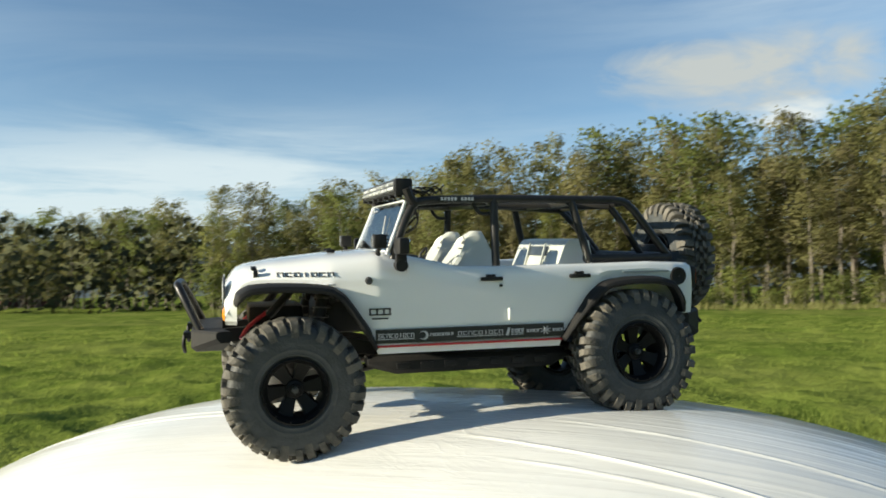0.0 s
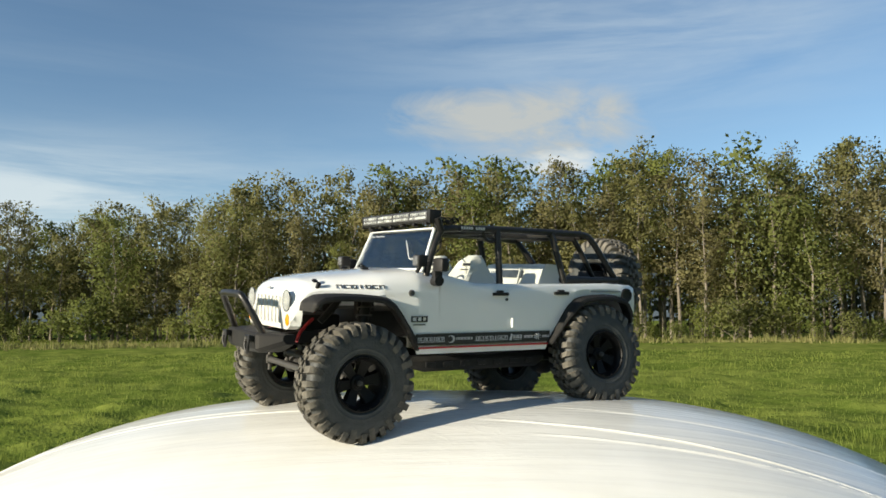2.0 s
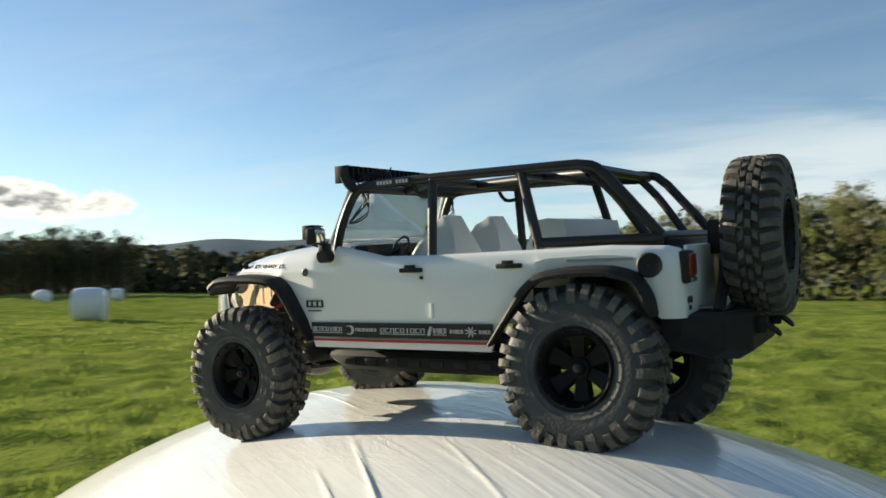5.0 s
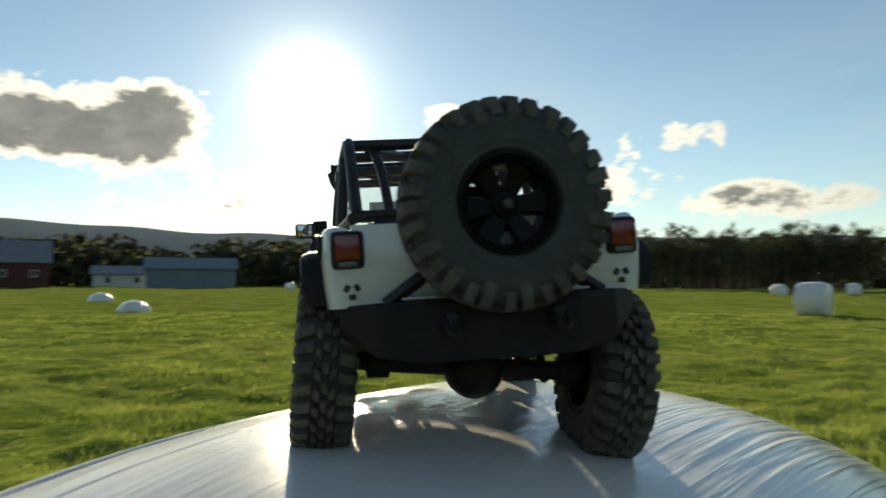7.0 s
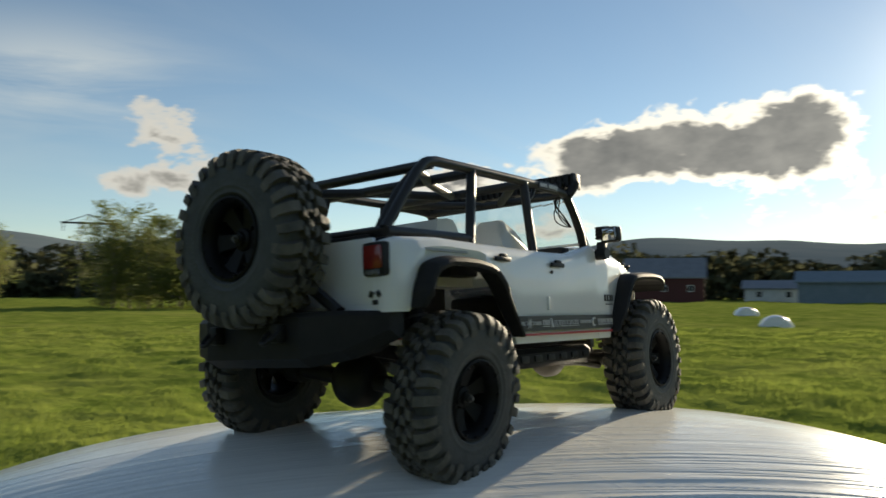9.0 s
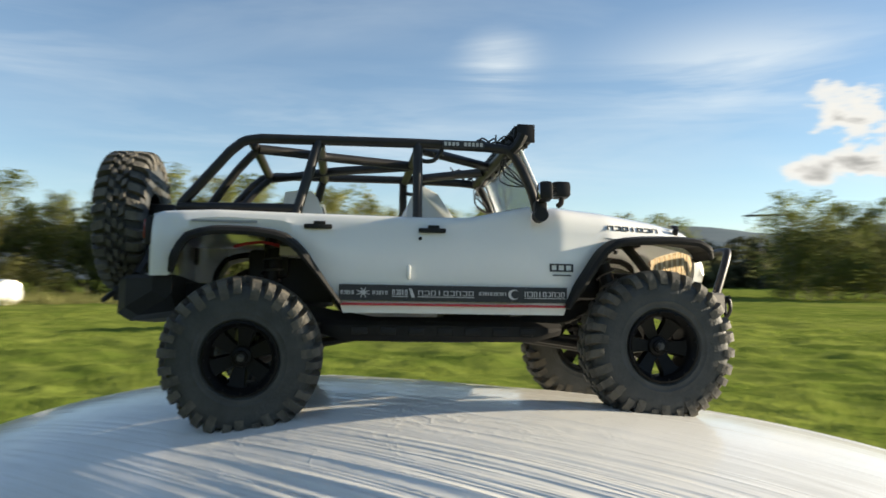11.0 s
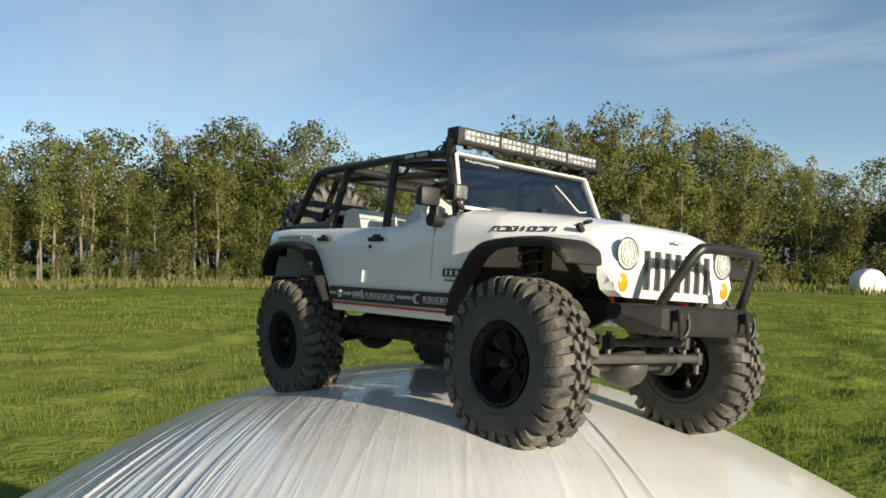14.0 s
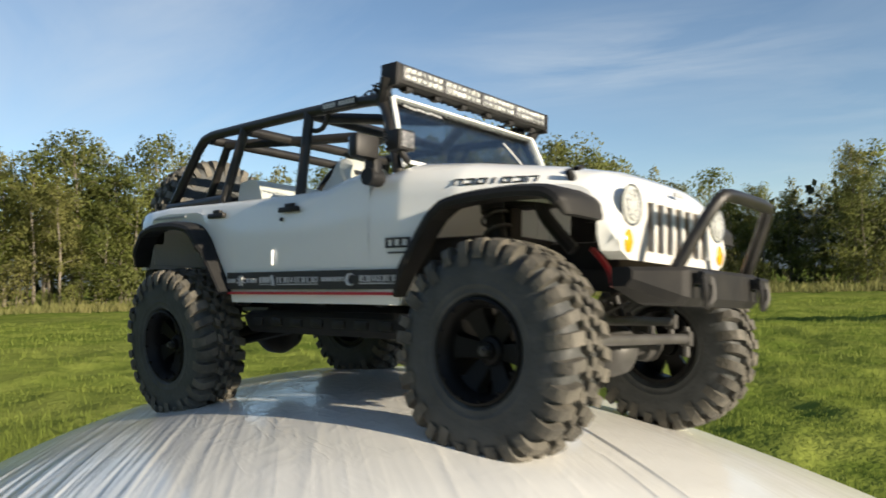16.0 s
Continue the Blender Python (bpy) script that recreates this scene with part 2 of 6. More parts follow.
AMBER = material("amber_lens", (0.80, 0.30, 0.01), (0.62, 0.2, 0.01), 0.2, 0, 200, 900, coat=0.6)
TAILRED = material("red_lens", (0.24, 0.02, 0.015), (0.16, 0.014, 0.012), 0.2, 0, 200, 900, coat=0.6)
LENS = material("lamp_lens", (0.62, 0.64, 0.60), (0.34, 0.35, 0.33), 0.15, 0.15, 500, 1500, 0.6, 0.0005)
REFLECT = material("lamp_reflector", (0.05, 0.05, 0.055), (0.26, 0.26, 0.26), 0.25, 0.3, 420, 1400, 0.6, 0.0005)
# slot plastic: its through tint carries the same warm sun glow
GRILLE_GREY = material("sun_tinted_grey_polycarbonate", (0.055, 0.065, 0.078), (0.085, 0.095, 0.108), 0.3, 0, 80, 400, translucent=0.5, through_tint=(0.62, 0.46, 0.28))
SLOT = material("grille_slot", (0.035, 0.042, 0.050), (0.075, 0.085, 0.095), 0.3, 0, 80, 400)
GREENPCB = material("green_plastic", (0.03, 0.32, 0.06), (0.02, 0.2, 0.04), 0.4, 0, 80, 400)
WIRE = material("wire_white", (0.6, 0.6, 0.58), (0.4, 0.4, 0.38), 0.4, 0, 80, 400)
BARK = material("birch_bark", (0.10, 0.085, 0.062), (0.23, 0.20, 0.16), 0.85, 0, 3, 14, 0.6, 0.02, stretch=(1, 1, 0.3))
LEAF = material("leaf_green", (0.145, 0.175, 0.042), (0.245, 0.260, 0.078), 0.6, 0, 0.5, 3, spread=0.16, translucent=0.5, gloss=0.12, second=(0.19, 0.155, 0.075))
LEAF_DARK = material("leaf_dark", (0.110, 0.142, 0.036), (0.190, 0.210, 0.062), 0.6, 0, 0.5, 3, spread=0.16, translucent=0.5, gloss=0.12, second=(0.12, 0.11, 0.05))
LEAF_BROWN = material("leaf_brown", (0.135, 0.142, 0.050), (0.230, 0.215, 0.088), 0.6, 0, 0.5, 3, spread=0.18, translucent=0.45, gloss=0.12, second=(0.135, 0.110, 0.065))
# backlit shade and slight distance haze are put into this leaf colour
FARLEAF = material("far_leaf_shaded", (0.060, 0.068, 0.038), (0.088, 0.090, 0.052), 0.9, 0, 0.1, 1, spread=0.06, translucent=0.08, gloss=0.0)
BLADE = material("grass_blade", (0.155, 0.205, 0.036), (0.255, 0.295, 0.064), 0.6, 0, 0.35, 6, spread=0.15, translucent=0.55, gloss=0.12)
STRAW = material("dry_grass", (0.14, 0.16, 0.05), (0.25, 0.23, 0.09), 0.7, 0, 0.4, 5, spread=0.3, translucent=0.35, gloss=0.12)
BARN_RED = material("barn_red_boards", (0.055, 0.012, 0.010), (0.085, 0.02, 0.016), 0.75, 0, 1, 8, stretch=(4, 4, 0.4))
BARN_ROOF = material("grey_roof_sheet", (0.14, 0.15, 0.17), (0.2, 0.21, 0.23), 0.5, 0, 1, 6)
PAINTED = material("white_boards", (0.62, 0.62, 0.60), (0.5, 0.5, 0.48), 0.7, 0, 1, 8)
BLUEHALL = material("blue_grey_sheet", (0.10, 0.14, 0.17), (0.15, 0.19, 0.22), 0.6, 0, 1, 8)
DARKGLASS = material("dark_window", (0.02, 0.024, 0.03), (0.04, 0.045, 0.05), 0.15, 0, 1, 8)
# distance haze is mixed into this blue-grey base colour
HILL = material("hazy_blue_hill", (0.12, 0.155, 0.175), (0.16, 0.19, 0.205), 0.9, 0, 0.006, 0.05, gloss=0.0)


def glass_material():
    m = bpy.data.materials.new("clear_windscreen")
    m.use_nodes = True
    n = Nodes(m.node_tree)
    glossy = n.tree.nodes.new("ShaderNodeBsdfGlossy")
    glossy.inputs["Roughness"].default_value = 0.04
    clear = n.tree.nodes.new("ShaderNodeBsdfTransparent")
    smear = n.noise(n.tree.nodes.new("ShaderNodeTexCoord").outputs["Object"], 60, 4)
    n.link(n.mix(smear, (0.76, 0.79, 0.80), (0.87, 0.89, 0.90)), clear.inputs["Color"])
    fr = n.tree.nodes.new("ShaderNodeFresnel")
    fr.inputs["IOR"].default_value = 1.5
    mx = n.tree.nodes.new("ShaderNodeMixShader")
    n.link(n.math("ADD", n.math("MULTIPLY", fr.outputs[0], 0.75), 0.02, True), mx.inputs[0])
    n.link(clear.outputs[0], mx.inputs[1])
    n.link(glossy.outputs[0], mx.inputs[2])
    out = n.tree.nodes.new("ShaderNodeOutputMaterial")
    n.link(mx.outputs[0], out.inputs["Surface"])
    return m


GLASS = glass_material()


def film_material(name):
    """Glossy white stretch film, drawn into fine creases along the bale."""
    m = bpy.data.materials.new(name)
    m.use_nodes = True
    n = Nodes(m.node_tree)
    vec = n.tree.nodes.new("ShaderNodeTexCoord").outputs["Object"]
    long1 = n.noise(n.mapping(vec, (1.0, 22, 22)), 1.3, 1.5, 0.4, 0.2)
    long2 = n.noise(n.mapping(vec, (3.0, 110, 110), (0, 0, 5)), 1.0, 1.0, 0.4, 0.1)
    cross = n.noise(n.mapping(vec, (9, 2.0, 2.0), (0, 0, -12)), 1.2, 2)
    dirt = n.noise(vec, 9, 5)
    p = n.tree.nodes.new("ShaderNodeBsdfPrincipled")
    n.link(n.mix(n.ramp(dirt, [(0.35, 0.0), (0.75, 1.0)]), (0.81, 0.805, 0.765), (0.72, 0.715, 0.665)), p.inputs["Base Color"])
    n.link(n.math("ADD", 0.11, n.math("MULTIPLY", dirt, 0.14)), p.inputs["Roughness"])
    p.inputs["Coat Weight"].default_value, p.inputs["Coat Roughness"].default_value = 0.2, 0.08
    p.inputs["Specular IOR Level"].default_value = 0.2
    height = n.math("ADD", n.math("MULTIPLY", long1, 0.7), n.math("MULTIPLY", long2, 0.12))
    height = n.math("ADD", height, n.math("MULTIPLY", cross, 0.5))
    bp = n.tree.nodes.new("ShaderNodeBump")
    bp.inputs["Strength"].default_value, bp.inputs["Distance"].default_value = 0.2, 0.010
    n.link(height, bp.inputs["Height"])
    # sharp gathers that fan out towards one end, and a crumpled patch on the crown
    sep = n.tree.nodes.new("ShaderNodeSeparateXYZ")
    n.link(vec, sep.inputs[0])
    x, y = sep.outputs[0], sep.outputs[1]
    fan = n.tree.nodes.new("ShaderNodeCombineXYZ")
    n.link(n.math("MULTIPLY", x, 1.6), fan.inputs[0])
    n.link(n.math("MULTIPLY", n.math("MULTIPLY", y, n.math("SUBTRACT", 1.0, n.math("MULTIPLY", x, 0.45))), 70.0), fan.inputs[1])
    sharp = n.ramp(n.math("ABSOLUTE", n.math("SUBTRACT", n.noise(fan.outputs[0], 1.0, 2.0, 0.55), 0.5)), [(0.0, 1.0), (0.06, 0.3), (0.15, 0.0)])
    off = n.math("DIVIDE", n.math("ADD", y, 0.27), 0.10)
    zone = n.math("EXPONENT", n.math("MULTIPLY", n.math("MULTIPLY", off, off), -1.0))
    zone = n.math("MULTIPLY", zone, n.ramp(x, [(0.0, 0.15), (0.2, 1.0)]))
    crease = n.ramp(n.math("ABSOLUTE", n.math("SUBTRACT", n.noise(n.mapping(vec, (0.6, 1.3, 1.0), (0, 0, 20)), 34.0, 3, 0.6, 0.6), 0.5)), [(0.0, 1.0), (0.06, 0.2), (0.16, 0.0)])
    far = n.math("ADD", n.math("MULTIPLY", x, x), n.math("MULTIPLY", y, y))
    crown = n.math("MULTIPLY", n.math("EXPONENT", n.math("MULTIPLY", far, -30.0)), 0.10)
    folds = n.math("ADD", n.math("MULTIPLY", sharp, n.math("ADD", zone, 0.02)), n.math("MULTIPLY", crease, crown))
    bp2 = n.tree.nodes.new("ShaderNodeBump")
    bp2.inputs["Strength"].default_value, bp2.inputs["Distance"].default_value = 1.0, 0.0034
    n.link(folds, bp2.inputs["Height"])
    n.link(bp.outputs[0], bp2.inputs["Normal"])
    n.link(bp2.outputs[0], p.inputs["Normal"])
    out = n.tree.nodes.new("ShaderNodeOutputMaterial")
    n.link(p.outputs[0], out.inputs["Surface"])
    return m


FILM = film_material("white_bale_film")


def meadow_material():
    m = bpy.data.materials.new("mown_meadow")
    m.use_nodes = True
    n = Nodes(m.node_tree)
    vec = n.tree.nodes.new("ShaderNodeTexCoord").outputs["Object"]
    broad, tuft, blade = n.noise(vec, 0.11, 4), n.noise(vec, 1.3, 5, 0.6), n.noise(vec, 16, 3)
    clump = n.noise(vec, 0.45, 5, 0.62, 0.4)
    green = n.mix(n.ramp(tuft, [(0.35, 0.0), (0.65, 1.0)]), (0.125, 0.170, 0.030), (0.270, 0.305, 0.066))
    green = n.mix(n.math("MULTIPLY", n.ramp(clump, [(0.40, 1.0), (0.56, 0.0)]), 0.6), green, (0.085, 0.125, 0.022))
    green = n.mix(n.math("MULTIPLY", n.ramp(broad, [(0.5, 0.0), (0.7, 1.0)]), 0.5), green, (0.25, 0.25, 0.075))
    green = n.mix(n.math("MULTIPLY", blade, 0.45), green, (0.085, 0.125, 0.02))
    p = n.tree.nodes.new("ShaderNodeBsdfPrincipled")
    n.link(green, p.inputs["Base Color"])
    p.inputs["Roughness"].default_value = 0.85
    p.inputs["Specular IOR Level"].default_value = 0.0
    bp = n.tree.nodes.new("ShaderNodeBump")
    bp.inputs["Strength"].default_value, bp.inputs["Distance"].default_value = 0.4, 0.2
    n.link(n.math("ADD", tuft, n.math("MULTIPLY", blade, 0.3)), bp.inputs["Height"])
    n.link(bp.outputs[0], p.inputs["Normal"])
    out = n.tree.nodes.new("ShaderNodeOutputMaterial")
    n.link(p.outputs[0], out.inputs["Surface"])
    return m


MEADOW = meadow_material()


# ---- mesh tools ----
def mesh_of(bm, name, mat, smooth=True, angle=40):
    bmesh.ops.recalc_face_normals(bm, faces=bm.faces)
    me = bpy.data.meshes.new(name)
    if smooth:
        for f in bm.faces:
            f.smooth = True
        for e in bm.edges:
            if len(e.link_faces) == 2 and e.calc_face_angle(0) > radians(angle):
                e.smooth = False
    bm.to_mesh(me)
    bm.free()
    me.materials.append(mat)
    return me


def part(name, bm, mat, parent, label="", smooth=True):
    ob = new(name, mesh_of(bm, name, mat, smooth))
    ob.parent = parent
    return tagged(ob, label) if label else ob


def thing(name, label, category, group="", kind=""):
    return tagged(new(name), label, category, group, kind)


def raw_mesh(name, verts, faces, mat):
    me = bpy.data.meshes.new(name)
    me.from_pydata(verts, [], faces)
    me.materials.append(mat)
    return me


def add_box(bm, centre, size, bevel=0.0, turn=None):
    r = bmesh.ops.create_cube(bm, size=1.0)
    vs = r["verts"]
    bmesh.ops.scale(bm, vec=size, verts=vs)
    if bevel:
        es = list({e for v in vs for e in v.link_edges})
        g = bmesh.ops.bevel(bm, geom=es, offset=bevel, segments=2, profile=0.6, affect="EDGES")
        vs = list({v for f in g["faces"] for v in f.verts} | {v for v in vs if v.is_valid})
    if turn is not None:
        bmesh.ops.rotate(bm, cent=(0, 0, 0), matrix=turn, verts=vs)
    bmesh.ops.translate(bm, vec=centre, verts=vs)
    return vs


def add_cyl(bm, a, b, r1, r2=None, segs=14, caps=True):
    a, b = Vector(a), Vector(b)
    q = (b - a).to_track_quat("Z", "Y").to_matrix()
    r2 = r1 if r2 is None else r2
    rings = []
    for p, r in ((a, r1), (b, r2)):
        rings.append([bm.verts.new(p + q @ Vector((r * math.cos(t), r * math.sin(t), 0))) for t in np.linspace(0, 2 * math.pi, segs, endpoint=False)])
    for i in range(segs):
        bm.faces.new((rings[0][i], rings[0][(i + 1) % segs], rings[1][(i + 1) % segs], rings[1][i]))
    if caps:
        bm.faces.new(rings[0][::-1])
        bm.faces.new(rings[1])


def smooth_path(points, step=0.35, rounds=2):
    """Corner cutting, so that a bent tube has round bends."""
    pts = [Vector(p) for p in points]
    for _ in range(rounds):
        out = [pts[0]]
        for i in range(1, len(pts) - 1):
            out += [pts[i].lerp(pts[i - 1], step * min(1, 0.02 / max(1e-6, (pts[i] - pts[i - 1]).length))),
                    pts[i].lerp(pts[i + 1], step * min(1, 0.02 / max(1e-6, (pts[i] - pts[i + 1]).length)))]
        pts = out + [pts[-1]]
    return pts


def add_tube(bm, points, r, segs=10, bend=True, flat=1.0):
    pts = smooth_path(points) if bend and len(points) > 2 else [Vector(p) for p in points]
    rings, last = [], None
    for i, p in enumerate(pts):
        d = (pts[min(i + 1, len(pts) - 1)] - pts[max(i - 1, 0)]).normalized()
        if last is None:
            side = d.cross(Vector((0, 0, 1)))
            side = side if side.length > 0.1 else d.cross(Vector((0, 1, 0)))
        else:
            side = last - d * last.dot(d)
        side.normalize()
        last = side
        up = side.cross(d)
        rings.append([bm.verts.new(p + (side * math.cos(t) + up * math.sin(t) * flat) * r) for t in np.linspace(0, 2 * math.pi, segs, endpoint=False)])
    for a, b in zip(rings, rings[1:]):
        for i in range(segs):
            bm.faces.new((a[i], a[(i + 1) % segs], b[(i + 1) % segs], b[i]))
    bm.faces.new(rings[0][::-1])
    bm.faces.new(rings[-1])


def add_lathe(bm, profile, segs=40, axis="y", closed=False):
    """Turns (offset, radius) pairs about an axis through the origin."""
    rings = []
    for o, r in profile:
        ring = []
        for t in np.linspace(0, 2 * math.pi, segs, endpoint=False):
            c, s = r * math.cos(t), r * math.sin(t)
            ring.append(bm.verts.new((c, o, s) if axis == "y" else (o, c, s) if axis == "x" else (c, s, o)))
        rings.append(ring)
    pairs = list(zip(rings, rings[1:])) + ([(rings[-1], rings[0])] if closed else [])
    for a, b in pairs:
        for i in range(segs):
            bm.faces.new((a[i], a[(i + 1) % segs], b[(i + 1) % segs], b[i]))


def add_loft(bm, rings, close=False, caps=(False, False)):
    rows = [[bm.verts.new(p) for p in ring] for ring in rings]
    for a, b in zip(rows, rows[1:]):
        k = len(a)
        for i in range(k if close else k - 1):
            j = (i + 1) % k
            bm.faces.new((a[i], a[j], b[j], b[i]))
    for row, want in ((rows[0], caps[0]), (rows[-1], caps[1])):
        if want:
            bm.faces.new(row)


# ---- the bale that the model stands on ----
GROUND_Z = -1.05
BALE_AT, BALE_TURN = (-0.015, -0.019), radians(-37.1)
BALE_TOP, BALE_R, BALE_L, BALE_N = 0.0245, 0.755, 0.826, 2.78
# (x, y, bottom of the tyre) where the four tyres press into the film
CONTACTS = [(0.16, 0.101, -0.0085), (0.16, -0.101, 0.0045), (-0.16, 0.10, 0.0105), (-0.16, -0.101, -0.0080)]


def bale_height(x, y):
    c, s = math.cos(BALE_TURN), math.sin(BALE_TURN)
    dx, dy = x - BALE_AT[0], y - BALE_AT[1]
    v, u = dx * c + dy * s, -dx * s + dy * c
    rho = BALE_R * max(1 - abs(v / BALE_L) ** BALE_N, 0) ** (1 / BALE_N)
    return BALE_TOP - BALE_R + math.sqrt(max(rho * rho - u * u, 0))


DENTS = [(x, y, 0.1 * (bale_height(x, y) - z)) for x, y, z in CONTACTS]


def pleat(v, u):
    """Height of the gathered film's folds: straight, fine, sharp lines that run along the bale towards its near end."""
    wide = 0.95 * math.exp(-((u + 0.25) / 0.12) ** 2) * min(1, max(0, (v + 0.06) / 0.26))
    some = 0.16 * min(1, max(0, (v - 0.15) / 0.3)) + 0.08 * min(1, max(0, (-v - 0.15) / 0.3)) + 0.04
    w = u * (1 - 0.45 * v) + 0.003 * noise.noise((v * 3, u * 5, 1.3))
    a = 1 - abs(noise.noise((v * 0.7, w * 46, 0.0))) * 2.4
    b = 1 - abs(noise.noise((v * 0.9, w * 95, 5.0))) * 2.4
    c = noise.noise((v * 2.0, u * 4.0, 9.0))
    seam = 0.0
    for at, slope, v0, v1, tall in ((0.1085, 0.010, 0.02, 0.62, 0.0006), (0.094, 0.006, 0.15, 0.55, 0.0004), (0.066, -0.02, 0.20, 0.60, 0.0002), (0.020, -0.05, 0.12, 0.5, 0.0002),
                                    (-0.030, -0.12, -0.05, 0.5, 0.0002), (0.135, -0.16, -0.6, -0.05, 0.0012), (0.080, -0.10, -0.6, -0.12, 0.0009), (0.175, -0.08, -0.6, -0.1, 0.0010)):
        if v0 < v < v1:
            q = (u - at - slope * v + 0.002 * noise.noise((v * 6, at * 50, 2.2))) / 0.0016
            if abs(q) < 3:
                seam += tall * math.exp(-q * q) * min(1, (v - v0) / 0.05, (v1 - v) / 0.05)
    return seam + (0.0029 * max(0, a) ** 5 + 0.0017 * max(0, b) ** 3) * (wide + some) * (0.75 + c) + 0.004 * c * min(1, wide + 0.4)


def build_bale():
    vs = np.concatenate([np.linspace(-BALE_L + 1e-4, -0.75, 24, endpoint=False), np.linspace(-0.75, 0.78, 170, endpoint=False), np.linspace(0.78, BALE_L - 1e-4, 26)])
    fine, coarse = np.linspace(-0.80, 0.28, 730, endpoint=False), np.linspace(0.28, 0.95, 130, endpoint=False)
    angles = np.concatenate([fine, coarse, np.linspace(0.95, 2 * math.pi - 0.80, 80, endpoint=False)])
    c, s = math.cos(BALE_TURN), math.sin(BALE_TURN)
    dents = []
    for x, y, d in DENTS:
        dx, dy = x - BALE_AT[0], y - BALE_AT[1]
        dents.append((dx * c + dy * s, -dx * s + dy * c, d))
    verts, faces = [], []
    for v in vs:
        rho = BALE_R * max(1 - abs(v / BALE_L) ** BALE_N, 0) ** (1 / BALE_N)
        for a in angles:
            u, z = rho * math.sin(a), rho * math.cos(a)
            if z > 0.3:
                k = pleat(v, u) * min(1, (z - 0.3) / 0.15)
                u, z = u + k * math.sin(a), z + k * math.cos(a)
                for dv, du, d in dents:
                    q = ((v - dv) ** 2 + (u - du) ** 2) / 0.04 ** 2
                    if q < 9:
                        z -= d * math.exp(-q)
            verts.append((v, u, max(z + BALE_TOP - BALE_R, GROUND_Z + 0.002)))
    m = len(angles)
    for i in range(len(vs) - 1):
        for j in range(m):
            k = (j + 1) % m
            faces.append((i * m + j, i * m + k, (i + 1) * m + k, (i + 1) * m + j))
    faces += [tuple(range(m)), tuple(range((len(vs) - 1) * m, len(vs) * m))]
    me = raw_mesh("hay_bale", verts, faces, FILM)
    for p in me.polygons:
        p.use_smooth = True
    ob = tagged(new("hay_bale", me), "silage bale wrapped in glossy white creased film, under the model truck", "hay bale")
    # loose edges of the wrapping, lying as low ridges along the bale
    for at, slope, v0, v1 in ((0.1085, 0.010, 0.06, 0.58), (0.094, 0.006, 0.20, 0.52), (0.135, -0.16, -0.55, -0.10), (0.175, -0.08, -0.52, -0.16)):
        bm = bmesh.new()
        rings = []
        for k, v in enumerate(np.linspace(v0, v1, 60)):
            u = at + slope * v + 0.002 * noise.noise((v * 6, at * 50, 2.2))
            rho = BALE_R * max(1 - abs(v / BALE_L) ** BALE_N, 0) ** (1 / BALE_N)
            z = BALE_TOP - BALE_R + math.sqrt(rho * rho - u * u) + pleat(v, u)
            tall = 0.0006 * min(1, k / 8, (59 - k) / 8) * (0.6 + 0.5 * noise.noise((v * 14, at * 9, 4.0)))
            rings.append([(v, u - 0.0030, z - 0.0010), (v, u - 0.0006, z + tall), (v, u + 0.0008, z + tall * 0.7), (v, u + 0.0022, z - 0.0010)])
        add_loft(bm, rings)
        part("film_edge", bm, FILM, ob, "raised loose edge of white film")
    ob.matrix_world = pose(BALE_AT[0], BALE_AT[1], 0, 0, 0, math.degrees(BALE_TURN))


build_bale()


# ---- the model truck ----
# Built in its own axes: x ahead, y to its left, z up from the level of its tyres' contact.
truck = thing("model_truck", "white radio-controlled off-road truck with black cage, on a bale", "toy truck")


def lin(x, table):
    xs, ys = zip(*table)
    return float(np.interp(x, xs, ys))


WIDTH = [(-0.229, 0.090), (-0.226, 0.0945), (-0.22, 0.0968), (-0.205, 0.0985), (0.085, 0.0985), (0.124, 0.0945), (0.17, 0.083), (0.2, 0.0755), (0.2135, 0.070)]
WAIST = [(-0.229, 0.1545), (-0.226, 0.158), (-0.22, 0.1598), (-0.18, 0.1618), (-0.12, 0.1608), (-0.025, 0.1600), (0.012, 0.1607), (0.033, 0.1655), (0.055, 0.1702), (0.06, 0.171)]
HOOD = [(0.058, 0.1725), (0.083, 0.1762), (0.122, 0.1733), (0.1716, 0.168), (0.196, 0.1636), (0.2048, 0.1592), (0.2097, 0.1525), (0.2135, 0.146)]
FRONT_ARCH = [(0.0872, 0.0905), (0.0935, 0.104), (0.1042, 0.1190), (0.1118, 0.1310), (0.12, 0.1400), (0.131, 0.1440), (0.165, 0.1455), (0.188, 0.1452), (0.1985, 0.1425), (0.2035, 0.1365)]
REAR_ARCH = [(-0.0868, 0.0915), (-0.1123, 0.1255), (-0.1225, 0.1370), (-0.1345, 0.1435), (-0.1700, 0.1455), (-0.1930, 0.1435), (-0.2050, 0.1360), (-0.2100, 0.1180), (-0.2112, 0.1130)]


def underside(x):
    if x >= 0.2035:
        return 0.1115
    if x > 0.0872:
        return lin(x, FRONT_ARCH)
    if x > -0.0868:
        return 0.0853
    if x > -0.2112:
        return lin(-x, [(-a, b) for a, b in REAR_ARCH])
    return 0.111


def both(half):
    return half + [(x, -y, z) for x, y, z in reversed(half) if abs(y) > 1e-6]


